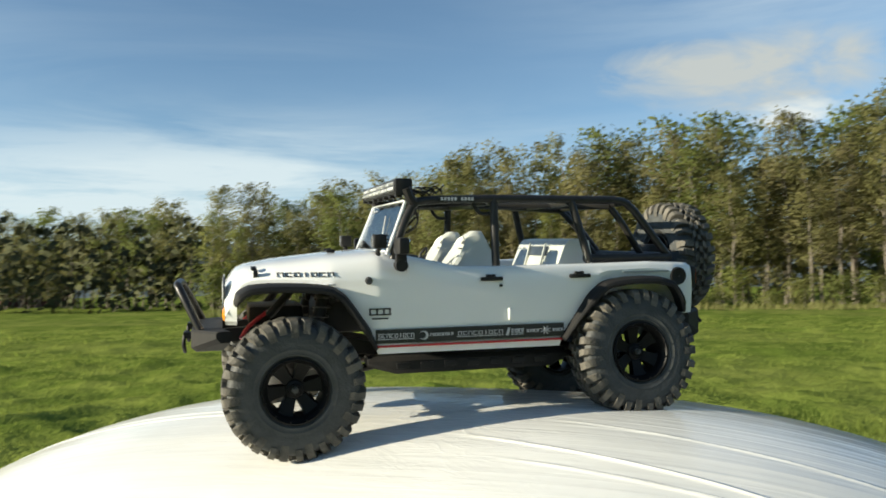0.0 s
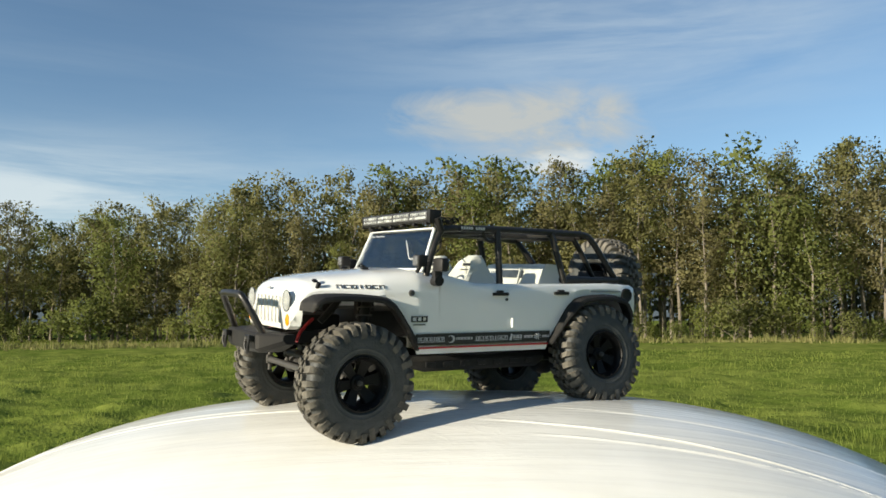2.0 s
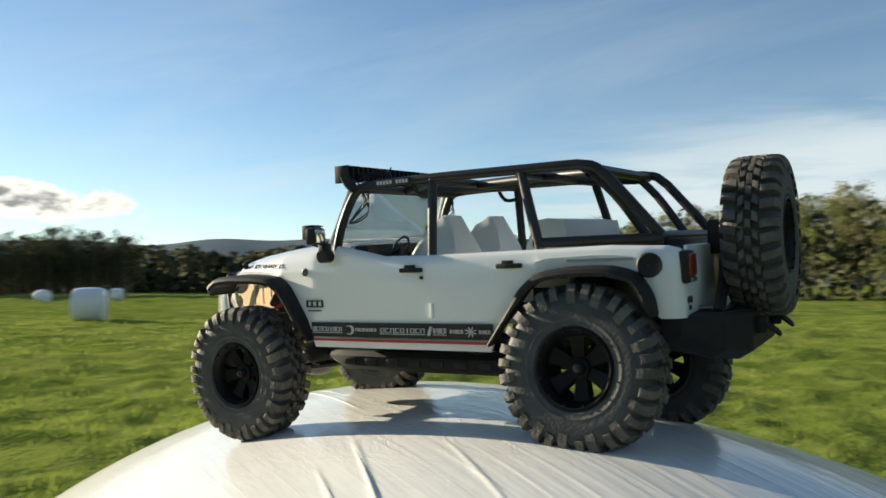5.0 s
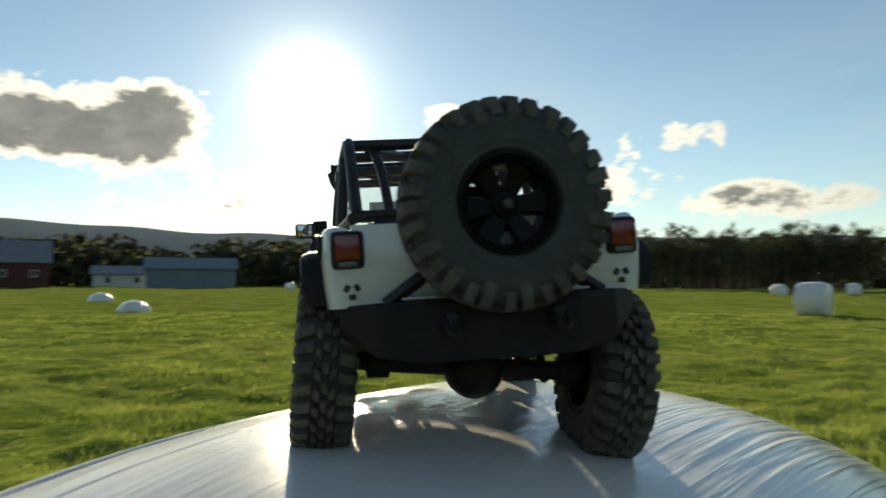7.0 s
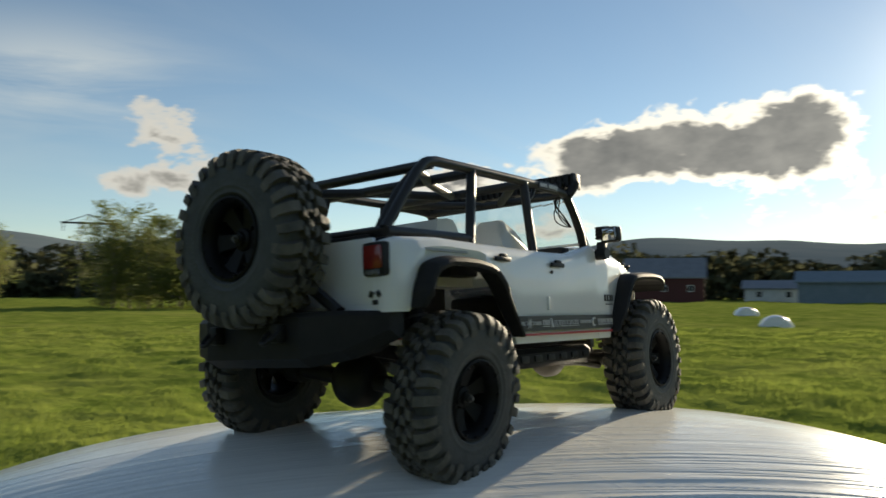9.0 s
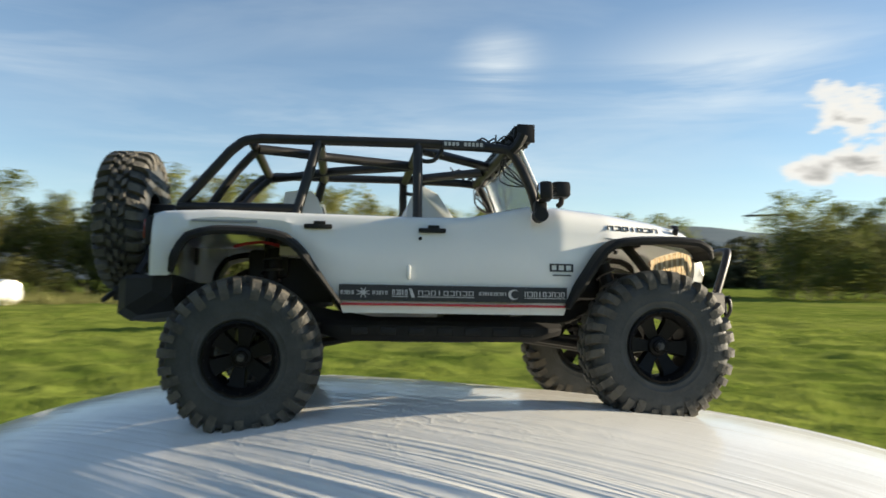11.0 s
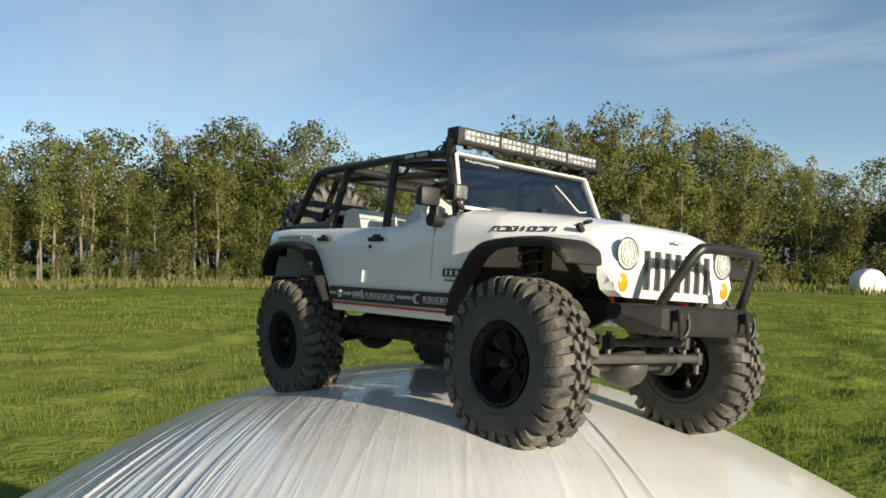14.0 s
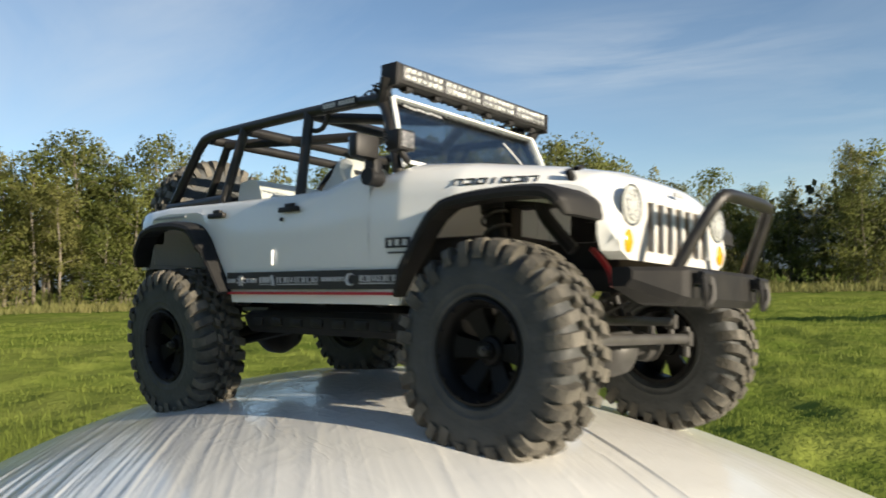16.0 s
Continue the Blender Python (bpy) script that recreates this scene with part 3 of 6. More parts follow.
def body_shell():
    bm = bmesh.new()
    rings = []
    for x in np.concatenate([[-0.229, -0.2275], np.arange(-0.226, 0.0605, 0.003)]):
        w, t, b = lin(x, WIDTH), lin(x, WAIST), underside(x)
        h, fl = t - b, 0.1495 if x < -0.09 else 0.131
        rings.append(both([(x, w - 0.004, b), (x, w - 0.001, b), (x, w + 0.0005, b + 0.25 * h), (x, w + 0.0012, b + 0.6 * h), (x, w + 0.0004, t - 0.008), (x, w - 0.0008, t - 0.0035), (x, w - 0.003, t - 0.0008),
                           (x, w - 0.006, t), (x, w - 0.012, t - 0.0008), (x, w - 0.0145, t - 0.004), (x, w - 0.015, max(t - 0.02, fl + 0.001)), (x, w - 0.016, fl), (x, 0, fl - 0.001)]))
    add_loft(bm, rings, caps=(True, False))
    rings = []
    for x in np.concatenate([np.arange(0.0585, 0.2, 0.003), [0.2, 0.2034, 0.2036, 0.2065, 0.2095, 0.2118, 0.2135]]):
        w, t, b = lin(x, WIDTH), lin(x, HOOD), underside(x)
        k = 0.012 if x > 0.2035 else 0.001
        rings.append(both([(x, w - k, b), (x, w - k * 0.3, b + 0.004), (x, w, b + 0.012 if x > 0.2035 else b + 0.006), (x, w + 0.0006, t - 0.026), (x, w - 0.0005, t - 0.018), (x, w - 0.004, t - 0.012), (x, w - 0.010, t - 0.0072),
                           (x, w - 0.022, t - 0.0032), (x, w * 0.45, t - 0.0006), (x, 0, t)]))
    add_loft(bm, rings, caps=(True, False))
    return bm


body = part("body", body_shell(), SHELL, truck, "glossy white moulded truck body")


def side_point(s, x, z, out=0.0):
    return Vector((x, s * (lin(x, WIDTH) + 0.0012 + out), z))


def skin_y(x, z):
    """Half width of the body at a height; the hood's flank leans in towards its top."""
    w = lin(x, WIDTH)
    if x < 0.0585:
        return w
    return w - lin(lin(x, HOOD) - z, [(0.0032, 0.022), (0.0072, 0.010), (0.012, 0.004), (0.018, 0.0005), (0.026, 0.0)]) - 0.0006


def strip(bm, s, x0, x1, z0, z1, out=0.0004, thick=0.0006, n=8):
    """A thin raised strip that follows the body's side."""
    rings = []
    for x in np.linspace(x0, x1, n):
        y, q = skin_y(x, z0) + 0.0010, skin_y(x, z1) + 0.0010
        rings.append([(x, s * (y - 0.002), z0), (x, s * (y + out + thick), z0), (x, s * (q + out + thick), z1), (x, s * (q - 0.002), z1)])
    add_loft(bm, rings, close=True, caps=(True, True))


def outlined(bm, s, x0, x1, z0, z1, count, out, pen):
    """A row of small open frames in place of a wordmark."""
    for i in range(count):
        a = x0 + (x1 - x0) * (i + 0.08) / count
        b = x0 + (x1 - x0) * (i + 0.84) / count
        if i % 7 == 3:
            strip(bm, s, (a + b) / 2 - pen, (a + b) / 2 + pen * 0.4, z0, z1, out, 0.0004, 2)
            continue
        strip(bm, s, a, b, z1 - pen * 0.8, z1, out, 0.0004, 2)
        if i % 3 != 0:
            strip(bm, s, a, b, z0, z0 + pen * 0.8, out, 0.0004, 2)
        strip(bm, s, b - pen, b, z0, z1, out, 0.0004, 2)
        if i % 2 == 0:
            strip(bm, s, a, a + pen, z0, z1, out, 0.0004, 2)


def stroke(bm, s, xa, za, xb, zb, half):
    """A straight printed stroke on the body's side."""
    d = Vector((xb - xa, 0, zb - za)).normalized()
    q = Vector((-d.z, 0, d.x)) * half
    ring = []
    for x, z in ((xa + q.x, za + q.z), (xb + q.x * 0.5, zb + q.z * 0.5), (xb - q.x * 0.5, zb - q.z * 0.5), (xa - q.x, za - q.z)):
        ring.append((x, z))
    add_loft(bm, [[side_point(s, x, z, o) for x, z in ring] for o in (-0.001, 0.0018)], close=True, caps=(True, True))


def sickle(bm, s, x, z, r):
    outer = [(x + r * math.cos(a), z + 0.9 * r * math.sin(a)) for a in np.linspace(0.7, 5.6, 14)]
    inner = [(x + r * 0.28 + r * 0.78 * math.cos(a), z + 0.72 * r * math.sin(a)) for a in np.linspace(5.3, 1.0, 14)]
    add_loft(bm, [[side_point(s, px, pz, o) for px, pz in outer + inner] for o in (-0.001, 0.0018)], close=True, caps=(True, True))


def flare(s, path, label_y, w0=0.0064):
    bm = bmesh.new()
    rings = []
    pts = smooth_path([(x, 0, z) for x, z in path], 0.4, 2)
    for i, p in enumerate(pts):
        d = (pts[min(i + 1, len(pts) - 1)] - pts[max(i - 1, 0)]).normalized()
        up = Vector((-d.z, 0, d.x))
        if up.z < 0:
            up = -up
        end = min(1, 0.45 + 0.55 * min(i, len(pts) - 1 - i) / 3)
        yi, yo = lin(p.x, WIDTH) - 0.003, label_y + (end - 1) * 0.008
        hgt = w0 * end
        rings.append([p + Vector((0, s * yi, 0)) + up * hgt * 0.55, p + Vector((0, s * (yo - 0.006), 0)) + up * hgt * 0.5, p + Vector((0, s * (yo - 0.001), 0)) + up * hgt * 0.2, p + Vector((0, s * yo, 0)) - up * hgt * 0.2,
                      p + Vector((0, s * (yo - 0.001), 0)) - up * hgt * 0.6, p + Vector((0, s * (yo - 0.003), 0)) - up * hgt * 0.6, p + Vector((0, s * yi, 0)) - up * hgt * 0.25])
    add_loft(bm, rings, close=True, caps=(True, True))
    return bm


for s in (1, -1):
    part("fender_flare", flare(s, FRONT_ARCH + [(0.2050, 0.1310)], 0.1105), FLARE, truck, "matt black front fender flare")
    part("fender_flare", flare(s, REAR_ARCH, 0.1120), FLARE, truck, "matt black rear fender flare")
    # sill trim and decals
    bm = bmesh.new()
    strip(bm, s, -0.0885, 0.0875, 0.0945, 0.1066, n=20)
    part("sill_decal", bm, INK, body, "black decal band with pale logo shapes")
    bm = bmesh.new()
    strip(bm, s, -0.0875, 0.0872, 0.0910, 0.0928, n=20)
    part("pinstripe", bm, RED, body, "thin red pinstripe")
    for x0, x1, k, z0, z1, line in ((0.0535, 0.086, 9, 0.0992, 0.1030, True), (0.018, 0.0395, 10, 0.0996, 0.1022, False), (-0.029, 0.0145, 9, 0.0990, 0.1026, True), (-0.0485, -0.0365, 5, 0.0990, 0.1030, True),
                                    (-0.0635, -0.0515, 5, 0.0992, 0.1020, False), (-0.0872, -0.0770, 5, 0.0992, 0.1020, False)):
        bm = bmesh.new()
        outlined(bm, s, x0, x1, z0, z1, k, 0.0014, 0.0006)
        if line:
            strip(bm, s, x0, x1, z0 - 0.0014, z0 - 0.0008, 0.0014, 0.0004, 3)
        part("logo_print", bm, PRINT, body, "pale logo bars on the black band")
    # a crescent, a tall leaning mark and a star of thin strokes
    bm = bmesh.new()
    sickle(bm, s, 0.0452, 0.1006, 0.0044)
    part("logo_mark", bm, PRINT, body, "pale crescent logo shape")
    bm = bmesh.new()
    for d in (0.0, 0.0012):
        stroke(bm, s, -0.0318 - d, 0.0972, -0.0342 - d, 0.1042, 0.0007)
    part("logo_mark", bm, PRINT, body, "pale slanted logo shape")
    bm = bmesh.new()
    for k in range(8):
        a = k * math.pi / 4 + 0.39
        stroke(bm, s, -0.0702, 0.1006, -0.0702 + 0.0052 * math.cos(a), 0.1006 + 0.0040 * math.sin(a), 0.0005)
    stroke(bm, s, -0.0702, 0.0990, -0.0702, 0.1024, 0.0012)
    part("logo_mark", bm, PRINT, body, "pale many-legged logo shape")
    # bars on the hood's side
    bm = bmesh.new()
    outlined(bm, s, 0.122, 0.171, 0.1538, 0.1574, 7, 0.0003, 0.0007)
    part("hood_print", bm, INK, body, "black lettering bars")
    bm = bmesh.new()
    strip(bm, s, 0.074, 0.093, 0.1192, 0.1203, 0.0004, 0.0005, 4)
    strip(bm, s, 0.074, 0.093, 0.1242, 0.1253, 0.0004, 0.0005, 4)
    for x in (0.074, 0.0795, 0.0855, 0.0915):
        strip(bm, s, x, x + 0.0015, 0.1195, 0.125, 0.0004, 0.0005, 2)
    strip(bm, s, 0.0765, 0.091, 0.1158, 0.1168, 0.0004, 0.0005, 4)
    part("badge_print", bm, INK, body, "black badge shapes")
    bm = bmesh.new()
    strip(bm, s, -0.198, -0.150, 0.1512, 0.1530, 0.0003, 0.0004, 10)
    part("quarter_print", bm, GREYPRINT, body, "grey unreadable script bar")
    # door handles
    for x, z in ((-0.0185, 0.1487), (-0.1050, 0.1497)):
        bm = bmesh.new()
        y = s * (lin(x, WIDTH) + 0.0025)
        add_box(bm, (x, y, z), (0.021, 0.003, 0.0036), 0.0010)
        add_box(bm, (x + 0.001, y, z + 0.0028), (0.009, 0.0028, 0.0026), 0.0008)
        part("door_handle", bm, BLACK, body, "black moulded door handle")
    bm = bmesh.new()
    add_cyl(bm, (-0.0275, s * 0.098, 0.1425), (-0.0275, s * 0.1008, 0.1425), 0.0014)
    part("door_lock", bm, BLACK, body)
    # bumps on the doors' lower rear edge, added to stand for a highlight
    bm = bmesh.new()
    add_box(bm, (-0.036, s * 0.0995, 0.1165), (0.003, 0.004, 0.011), 0.0012)
    part("door_hinge", bm, SHELL, body)
    # hood latches
    bm = bmesh.new()
    add_box(bm, (0.1875, s * 0.0742, 0.1560), (0.004, 0.004, 0.008), 0.0012, Matrix.Rotation(-s * 0.7, 3, "X"))
    add_box(bm, (0.1890, s * 0.0690, 0.1610), (0.005, 0.006, 0.0024), 0.001, Matrix.Rotation(-s * 0.35, 3, "X"))
    part("hood_latch", bm, BLACK, body, "black rubber hood latch")
    # door mirrors with their feet, and the lamp pods by the windscreen
    bm = bmesh.new()
    add_box(bm, (0.067, s * 0.1130, 0.1795), (0.010, 0.0175, 0.0145), 0.003, Matrix.Rotation(s * 0.12, 3, "Z"))
    add_box(bm, (0.0655, s * 0.1035, 0.1665), (0.010, 0.007, 0.014), 0.002)
    add_cyl(bm, (0.0655, s * 0.098, 0.1625), (0.0655, s * 0.1085, 0.1625), 0.0055)
    mirror = part("door_mirror", bm, BLACK, truck, "black door mirror")
    bm = bmesh.new()
    add_box(bm, (0.0617, s * 0.1130, 0.1795), (0.0012, 0.0135, 0.0110), 0.0004, Matrix.Rotation(s * 0.12, 3, "Z"))
    part("mirror_glass", bm, MIRROR, mirror, "silvery mirror glass")
    bm = bmesh.new()
    add_box(bm, (0.0835, s * 0.0985, 0.1835), (0.011, 0.0135, 0.0125), 0.0015)
    for k in range(4):
        add_box(bm, (0.0775, s * 0.0985, 0.1785 + 0.0033 * k), (0.003, 0.012, 0.0014))
    add_tube(bm, [(0.0835, s * 0.0985, 0.178), (0.085, s * 0.096, 0.1735), (0.083, s * 0.0915, 0.1725)], 0.0022)
    pod = part("lamp_pod", bm, BLACK, truck, "black cube lamp pod with ribbed back")
    bm = bmesh.new()
    add_box(bm, (0.0893, s * 0.0985, 0.1835), (0.0012, 0.0105, 0.0095), 0.0004)
    part("lens", bm, REFLECT, pod, "clear faceted lens")
    # headlamps, indicators and tail lamps
    bm = bmesh.new()
    add_lathe(bm, [(0.2130, 0.0104), (0.2142, 0.0112), (0.2148, 0.0112), (0.2148, 0.0106), (0.2144, 0.0100)], 32, "x")
    bmesh.ops.translate(bm, vec=(0, s * 0.0565, 0.1405), verts=bm.verts)
    lamp = part("headlamp", bm, SLOT, body, "round headlamp with dark bezel")
    bm = bmesh.new()
    add_lathe(bm, [(0.2138, 0.0104), (0.2144, 0.0103), (0.2149, 0.0075), (0.2152, 0.0035), (0.2153, 0.0002)], 28, "x")
    bmesh.ops.translate(bm, vec=(0, s * 0.0565, 0.1405), verts=bm.verts)
    part("lens", bm, LENS, lamp, "clear patterned lens")
    for r in (0.0030, 0.0056, 0.0082):
        bm = bmesh.new()
        add_lathe(bm, [(0.2150, r - 0.0003), (0.2155, r), (0.2150, r + 0.0003)], 28, "x")
        bmesh.ops.translate(bm, vec=(0, s * 0.0565, 0.1405), verts=bm.verts)
        part("lamp_ring", bm, GREYPRINT, lamp)
    for k in range(6):
        a = k * 1.0472 + 0.5
        bm = bmesh.new()
        add_box(bm, (0.2153, s * 0.0565 + 0.0044 * math.cos(a), 0.1405 + 0.0044 * math.sin(a)), (0.0006, 0.0030, 0.0006), 0.0, Matrix.Rotation(a, 3, "X"))
        part("lamp_spoke", bm, GREYPRINT, lamp)
    for k in range(10):
        a = k * 0.6283 + 0.3
        bm = bmesh.new()
        add_cyl(bm, (0.2146, s * 0.0565 + 0.0068 * math.cos(a), 0.1405 + 0.0068 * math.sin(a)), (0.2154, s * 0.0565 + 0.0068 * math.cos(a), 0.1405 + 0.0068 * math.sin(a)), 0.0010, 0.0007, 8)
        part("lamp_dot", bm, GREYPRINT, lamp)
    bm = bmesh.new()
    add_lathe(bm, [(0.2132, 0.0056), (0.2145, 0.0054), (0.2155, 0.0036), (0.2158, 0.0002)], 24, "x")
    bmesh.ops.scale(bm, vec=(1, 0.85, 1.15), verts=bm.verts)
    bmesh.ops.translate(bm, vec=(0, s * 0.0600, 0.1212), verts=bm.verts)
    part("indicator", bm, AMBER, body, "amber oval indicator lens")
    bm = bmesh.new()
    add_box(bm, (-0.2290, s * 0.0835, 0.1450), (0.008, 0.0195, 0.0225), 0.0034)
    tail = part("tail_lamp", bm, BLACK, body, "dark tail lamp housing")
    bm = bmesh.new()
    add_box(bm, (-0.2325, s * 0.0835, 0.1462), (0.004, 0.0150, 0.0155), 0.0018)
    part("lens", bm, TAILRED, tail, "red tail lamp lens")
    bm = bmesh.new()
    add_box(bm, (-0.2330, s * 0.0835, 0.1366), (0.003, 0.0110, 0.0032), 0.0008)
    part("reverse_lens", bm, REFLECT, tail, "small clear reversing lens")

# fuel filler and aerial base on the left side only
bm = bmesh.new()
add_lathe(bm, [(0.0965, 0.0085), (0.1000, 0.0085), (0.1006, 0.0075), (0.1000, 0.0064), (0.1004, 0.0002)], 28, "y")
bmesh.ops.translate(bm, vec=(-0.2085, 0.0004, 0.1472), verts=bm.verts)
part("fuel_cap", bm, BLACK, body, "round black fuel filler cap")
bm = bmesh.new()
add_lathe(bm, [(0.0975, 0.0034), (0.1, 0.0034), (0.1006, 0.0022), (0.1, 0.0002)], 18, "y")
bmesh.ops.translate(bm, vec=(0.093, -0.0008, 0.1495), verts=bm.verts)
part("aerial_base", bm, AXLE, body)

# grille: one thin sheet with seven slots between raised bars
NOSE_TOP = [(0, 0.1462), (0.0315, 0.1456), (0.048, 0.1430), (0.06, 0.1389), (0.066, 0.1341), (0.0695, 0.1280), (0.0707, 0.1235)]
NOSE_LOW = [(0, 0.1114), (0.058, 0.1114), (0.0664, 0.1155), (0.0707, 0.1234)]
SLOT_Z = (0.1172, 0.1442)


def grille_sheet():
    bm = bmesh.new()
    marks = sorted({round(s * v, 5) for s in (1, -1) for v in (0.045, 0.048, 0.052, 0.056, 0.058, 0.06, 0.063, 0.066, 0.068, 0.0695, 0.0707)} | {round((i - 3) * 0.0118 + d, 5) for i in range(7) for d in (-0.0026, -0.0018, 0.0018, 0.0026)})

    def column(y, z0, z1, deep):
        q0, q1 = z0, z1
        return [bm.verts.new((0.2136 + deep + (0.0005 if 0.2 < k < 0.8 and q1 - q0 > 0.02 else 0.0), y, z0 + (z1 - z0) * k)) for k in (0, 0.08, 0.5, 0.92, 1)]

    for a, b in zip(marks, marks[1:]):
        mid = (a + b) / 2
        i = round(mid / 0.0118)
        in_slot = abs(i) <= 3 and abs(mid - i * 0.0118) < 0.0026
        lo = [lin(abs(y), NOSE_LOW) for y in (a, b)]
        hi = [lin(abs(y), NOSE_TOP) for y in (a, b)]
        spans = [(lo, [SLOT_Z[0]] * 2), ([SLOT_Z[1]] * 2, hi)] if in_slot else [(lo, hi)]
        for p, q in spans:
            c, d = column(a, p[0], q[0], 0), column(b, p[1], q[1], 0)
            for k in range(4):
                bm.faces.new((c[k], c[k + 1], d[k + 1], d[k]))
    bmesh.ops.remove_doubles(bm, verts=bm.verts, dist=0.00002)
    return bm


part("grille_panel", grille_sheet(), SUN_TINT_SHELL, body, "white grille panel with upright bars")
for i in range(7):
    y = (i - 3) * 0.0118
    bm = bmesh.new()
    add_loft(bm, [[(0.2140, y - 0.0027, z), (0.2128, y - 0.0022, z), (0.2128, y + 0.0022, z), (0.2140, y + 0.0027, z)] for z in (SLOT_Z[0] - 0.0004, SLOT_Z[1] + 0.0004)])
    part("grille_slot", bm, GRILLE_GREY, body, "grey grille slot")
    bm = bmesh.new()
    add_box(bm, (0.2143, y + 0.0031, sum(SLOT_Z) / 2), (0.0030, 0.0010, 0.0276), 0.0004)
    part("slot_edge", bm, SHELL, body)
bm = bmesh.new()
add_box(bm, (0.2140, 0, 0.1525), (0.0015, 0.012, 0.0024), 0.0005)
part("nose_badge", bm, GREYPRINT, body)
# hood bumps and wiper bosses
for x, y in ((0.118, 0.035), (0.112, -0.035)):
    bm = bmesh.new()
    add_box(bm, (x, y, lin(x, HOOD) + 0.0012), (0.008, 0.006, 0.003), 0.001)
    part("hood_stop", bm, BLACK, body)

# windscreen: white frame round a clear pane
WS = [(0.0745, 0.0855, 0.1745), (0.0555, 0.0785, 0.2190)]
bm = bmesh.new()
(bx, by, bz), (tx, ty, tz) = WS
for s in (1, -1):
    add_tube(bm, [(bx, s * by, bz - 0.003), (tx, s * ty, tz)], 0.0017, 8, False)
add_tube(bm, [(bx, -by, bz), (bx, by, bz)], 0.0014, 8, False)
screen_frame = part("windscreen_frame", bm, SHELL, truck, "white windscreen frame")
bm = bmesh.new()
add_box(bm, (tx + 0.0004, 0, tz + 0.0008), (0.0020, 2 * ty, 0.0015), 0.0006, Matrix.Rotation(-0.4, 3, "Y"))
part("top_rail", bm, SHELL, screen_frame, "white upper windscreen rail")
bm = bmesh.new()
q = [(bx, -by, bz), (bx, by, bz), (tx, ty, tz), (tx, -ty, tz)]
add_loft(bm, [q, [(x + 0.0010, y, z + 0.0003) for x, y, z in q]], close=True, caps=(True, True))
pane = part("windscreen_pane", bm, GLASS, screen_frame, "clear thin windscreen sheet", False)
bm = bmesh.new()
for i in range(9):
    f = 0.10 + 0.008 * (i % 3)
    y = -0.070 + i * 0.0042
    add_box(bm, (bx + (tx - bx) * (1 - f) + 0.0018, y, bz + (tz - bz) * (1 - f)), (0.0004, 0.0030, 0.0016), 0.0, Matrix.Rotation(-0.4, 3, "Y"))
part("screen_print", bm, GREYPRINT, screen_frame, "pale bars of a screen sticker")
bm = bmesh.new()
add_tube(bm, [(0.0640, 0.030, 0.2070), (0.0685, 0.043, 0.1960), (0.0715, 0.050, 0.1875), (0.0720, 0.056, 0.1850), (0.0715, 0.064, 0.1870)], 0.0006, 6)
part("wire_loop", bm, WIRE, screen_frame, "white bent wire")

# roll cage
TUBE = 0.0039
members = []
for s in (1, -1):
    members += [
        [(0.0690, s * 0.0835, 0.1640), (0.0640, s * 0.0835, 0.1850), (0.0500, s * 0.0790, 0.2170), (0.0400, s * 0.0780, 0.2205), (-0.0270, s * 0.0780, 0.2220), (-0.1060, s * 0.0775, 0.2215), (-0.1660, s * 0.0765, 0.2212), (-0.2110, s * 0.0760, 0.1670)],
        [(-0.0285, s * 0.0780, 0.2215), (-0.0285, s * 0.0840, 0.1580)],
        [(-0.1070, s * 0.0775, 0.2205), (-0.1228, s * 0.0840, 0.1610)],
        [(-0.1180, s * 0.0830, 0.1655), (-0.2130, s * 0.0780, 0.1650)],
        [(-0.1550, s * 0.0620, 0.2160), (-0.1300, s * 0.0500, 0.2170), (-0.1000, s * 0.0300, 0.2185), (-0.0270, s * 0.0020, 0.2195)],
        [(-0.0270, s * 0.0660, 0.2200), (0.0400, s * 0.0120, 0.2190)],
        [(-0.1560, s * 0.0600, 0.2160), (-0.1720, s * 0.0560, 0.2000), (-0.1950, s * 0.0540, 0.1660)],
        [(-0.0255, s * 0.0770, 0.2085), (-0.0195, s * 0.0765, 0.2070), (-0.0120, s * 0.0765, 0.2105), (-0.0085, s * 0.0770, 0.2190)],
    ]
members += [[(x, -0.0775, z), (x, 0.0775, z)] for x, z in ((-0.0270, 0.2200), (-0.1060, 0.2190), (-0.1580, 0.2185), (0.0440, 0.2190), (-0.2080, 0.1660))]
for i, pts in enumerate(members):
    bm = bmesh.new()
    add_tube(bm, pts, 0.0018 if i in (7, 15) else 0.0034 if i in (6, 14) else TUBE, 10)
    part("cage_tube", bm, CAGE, truck, "black roll cage tube")
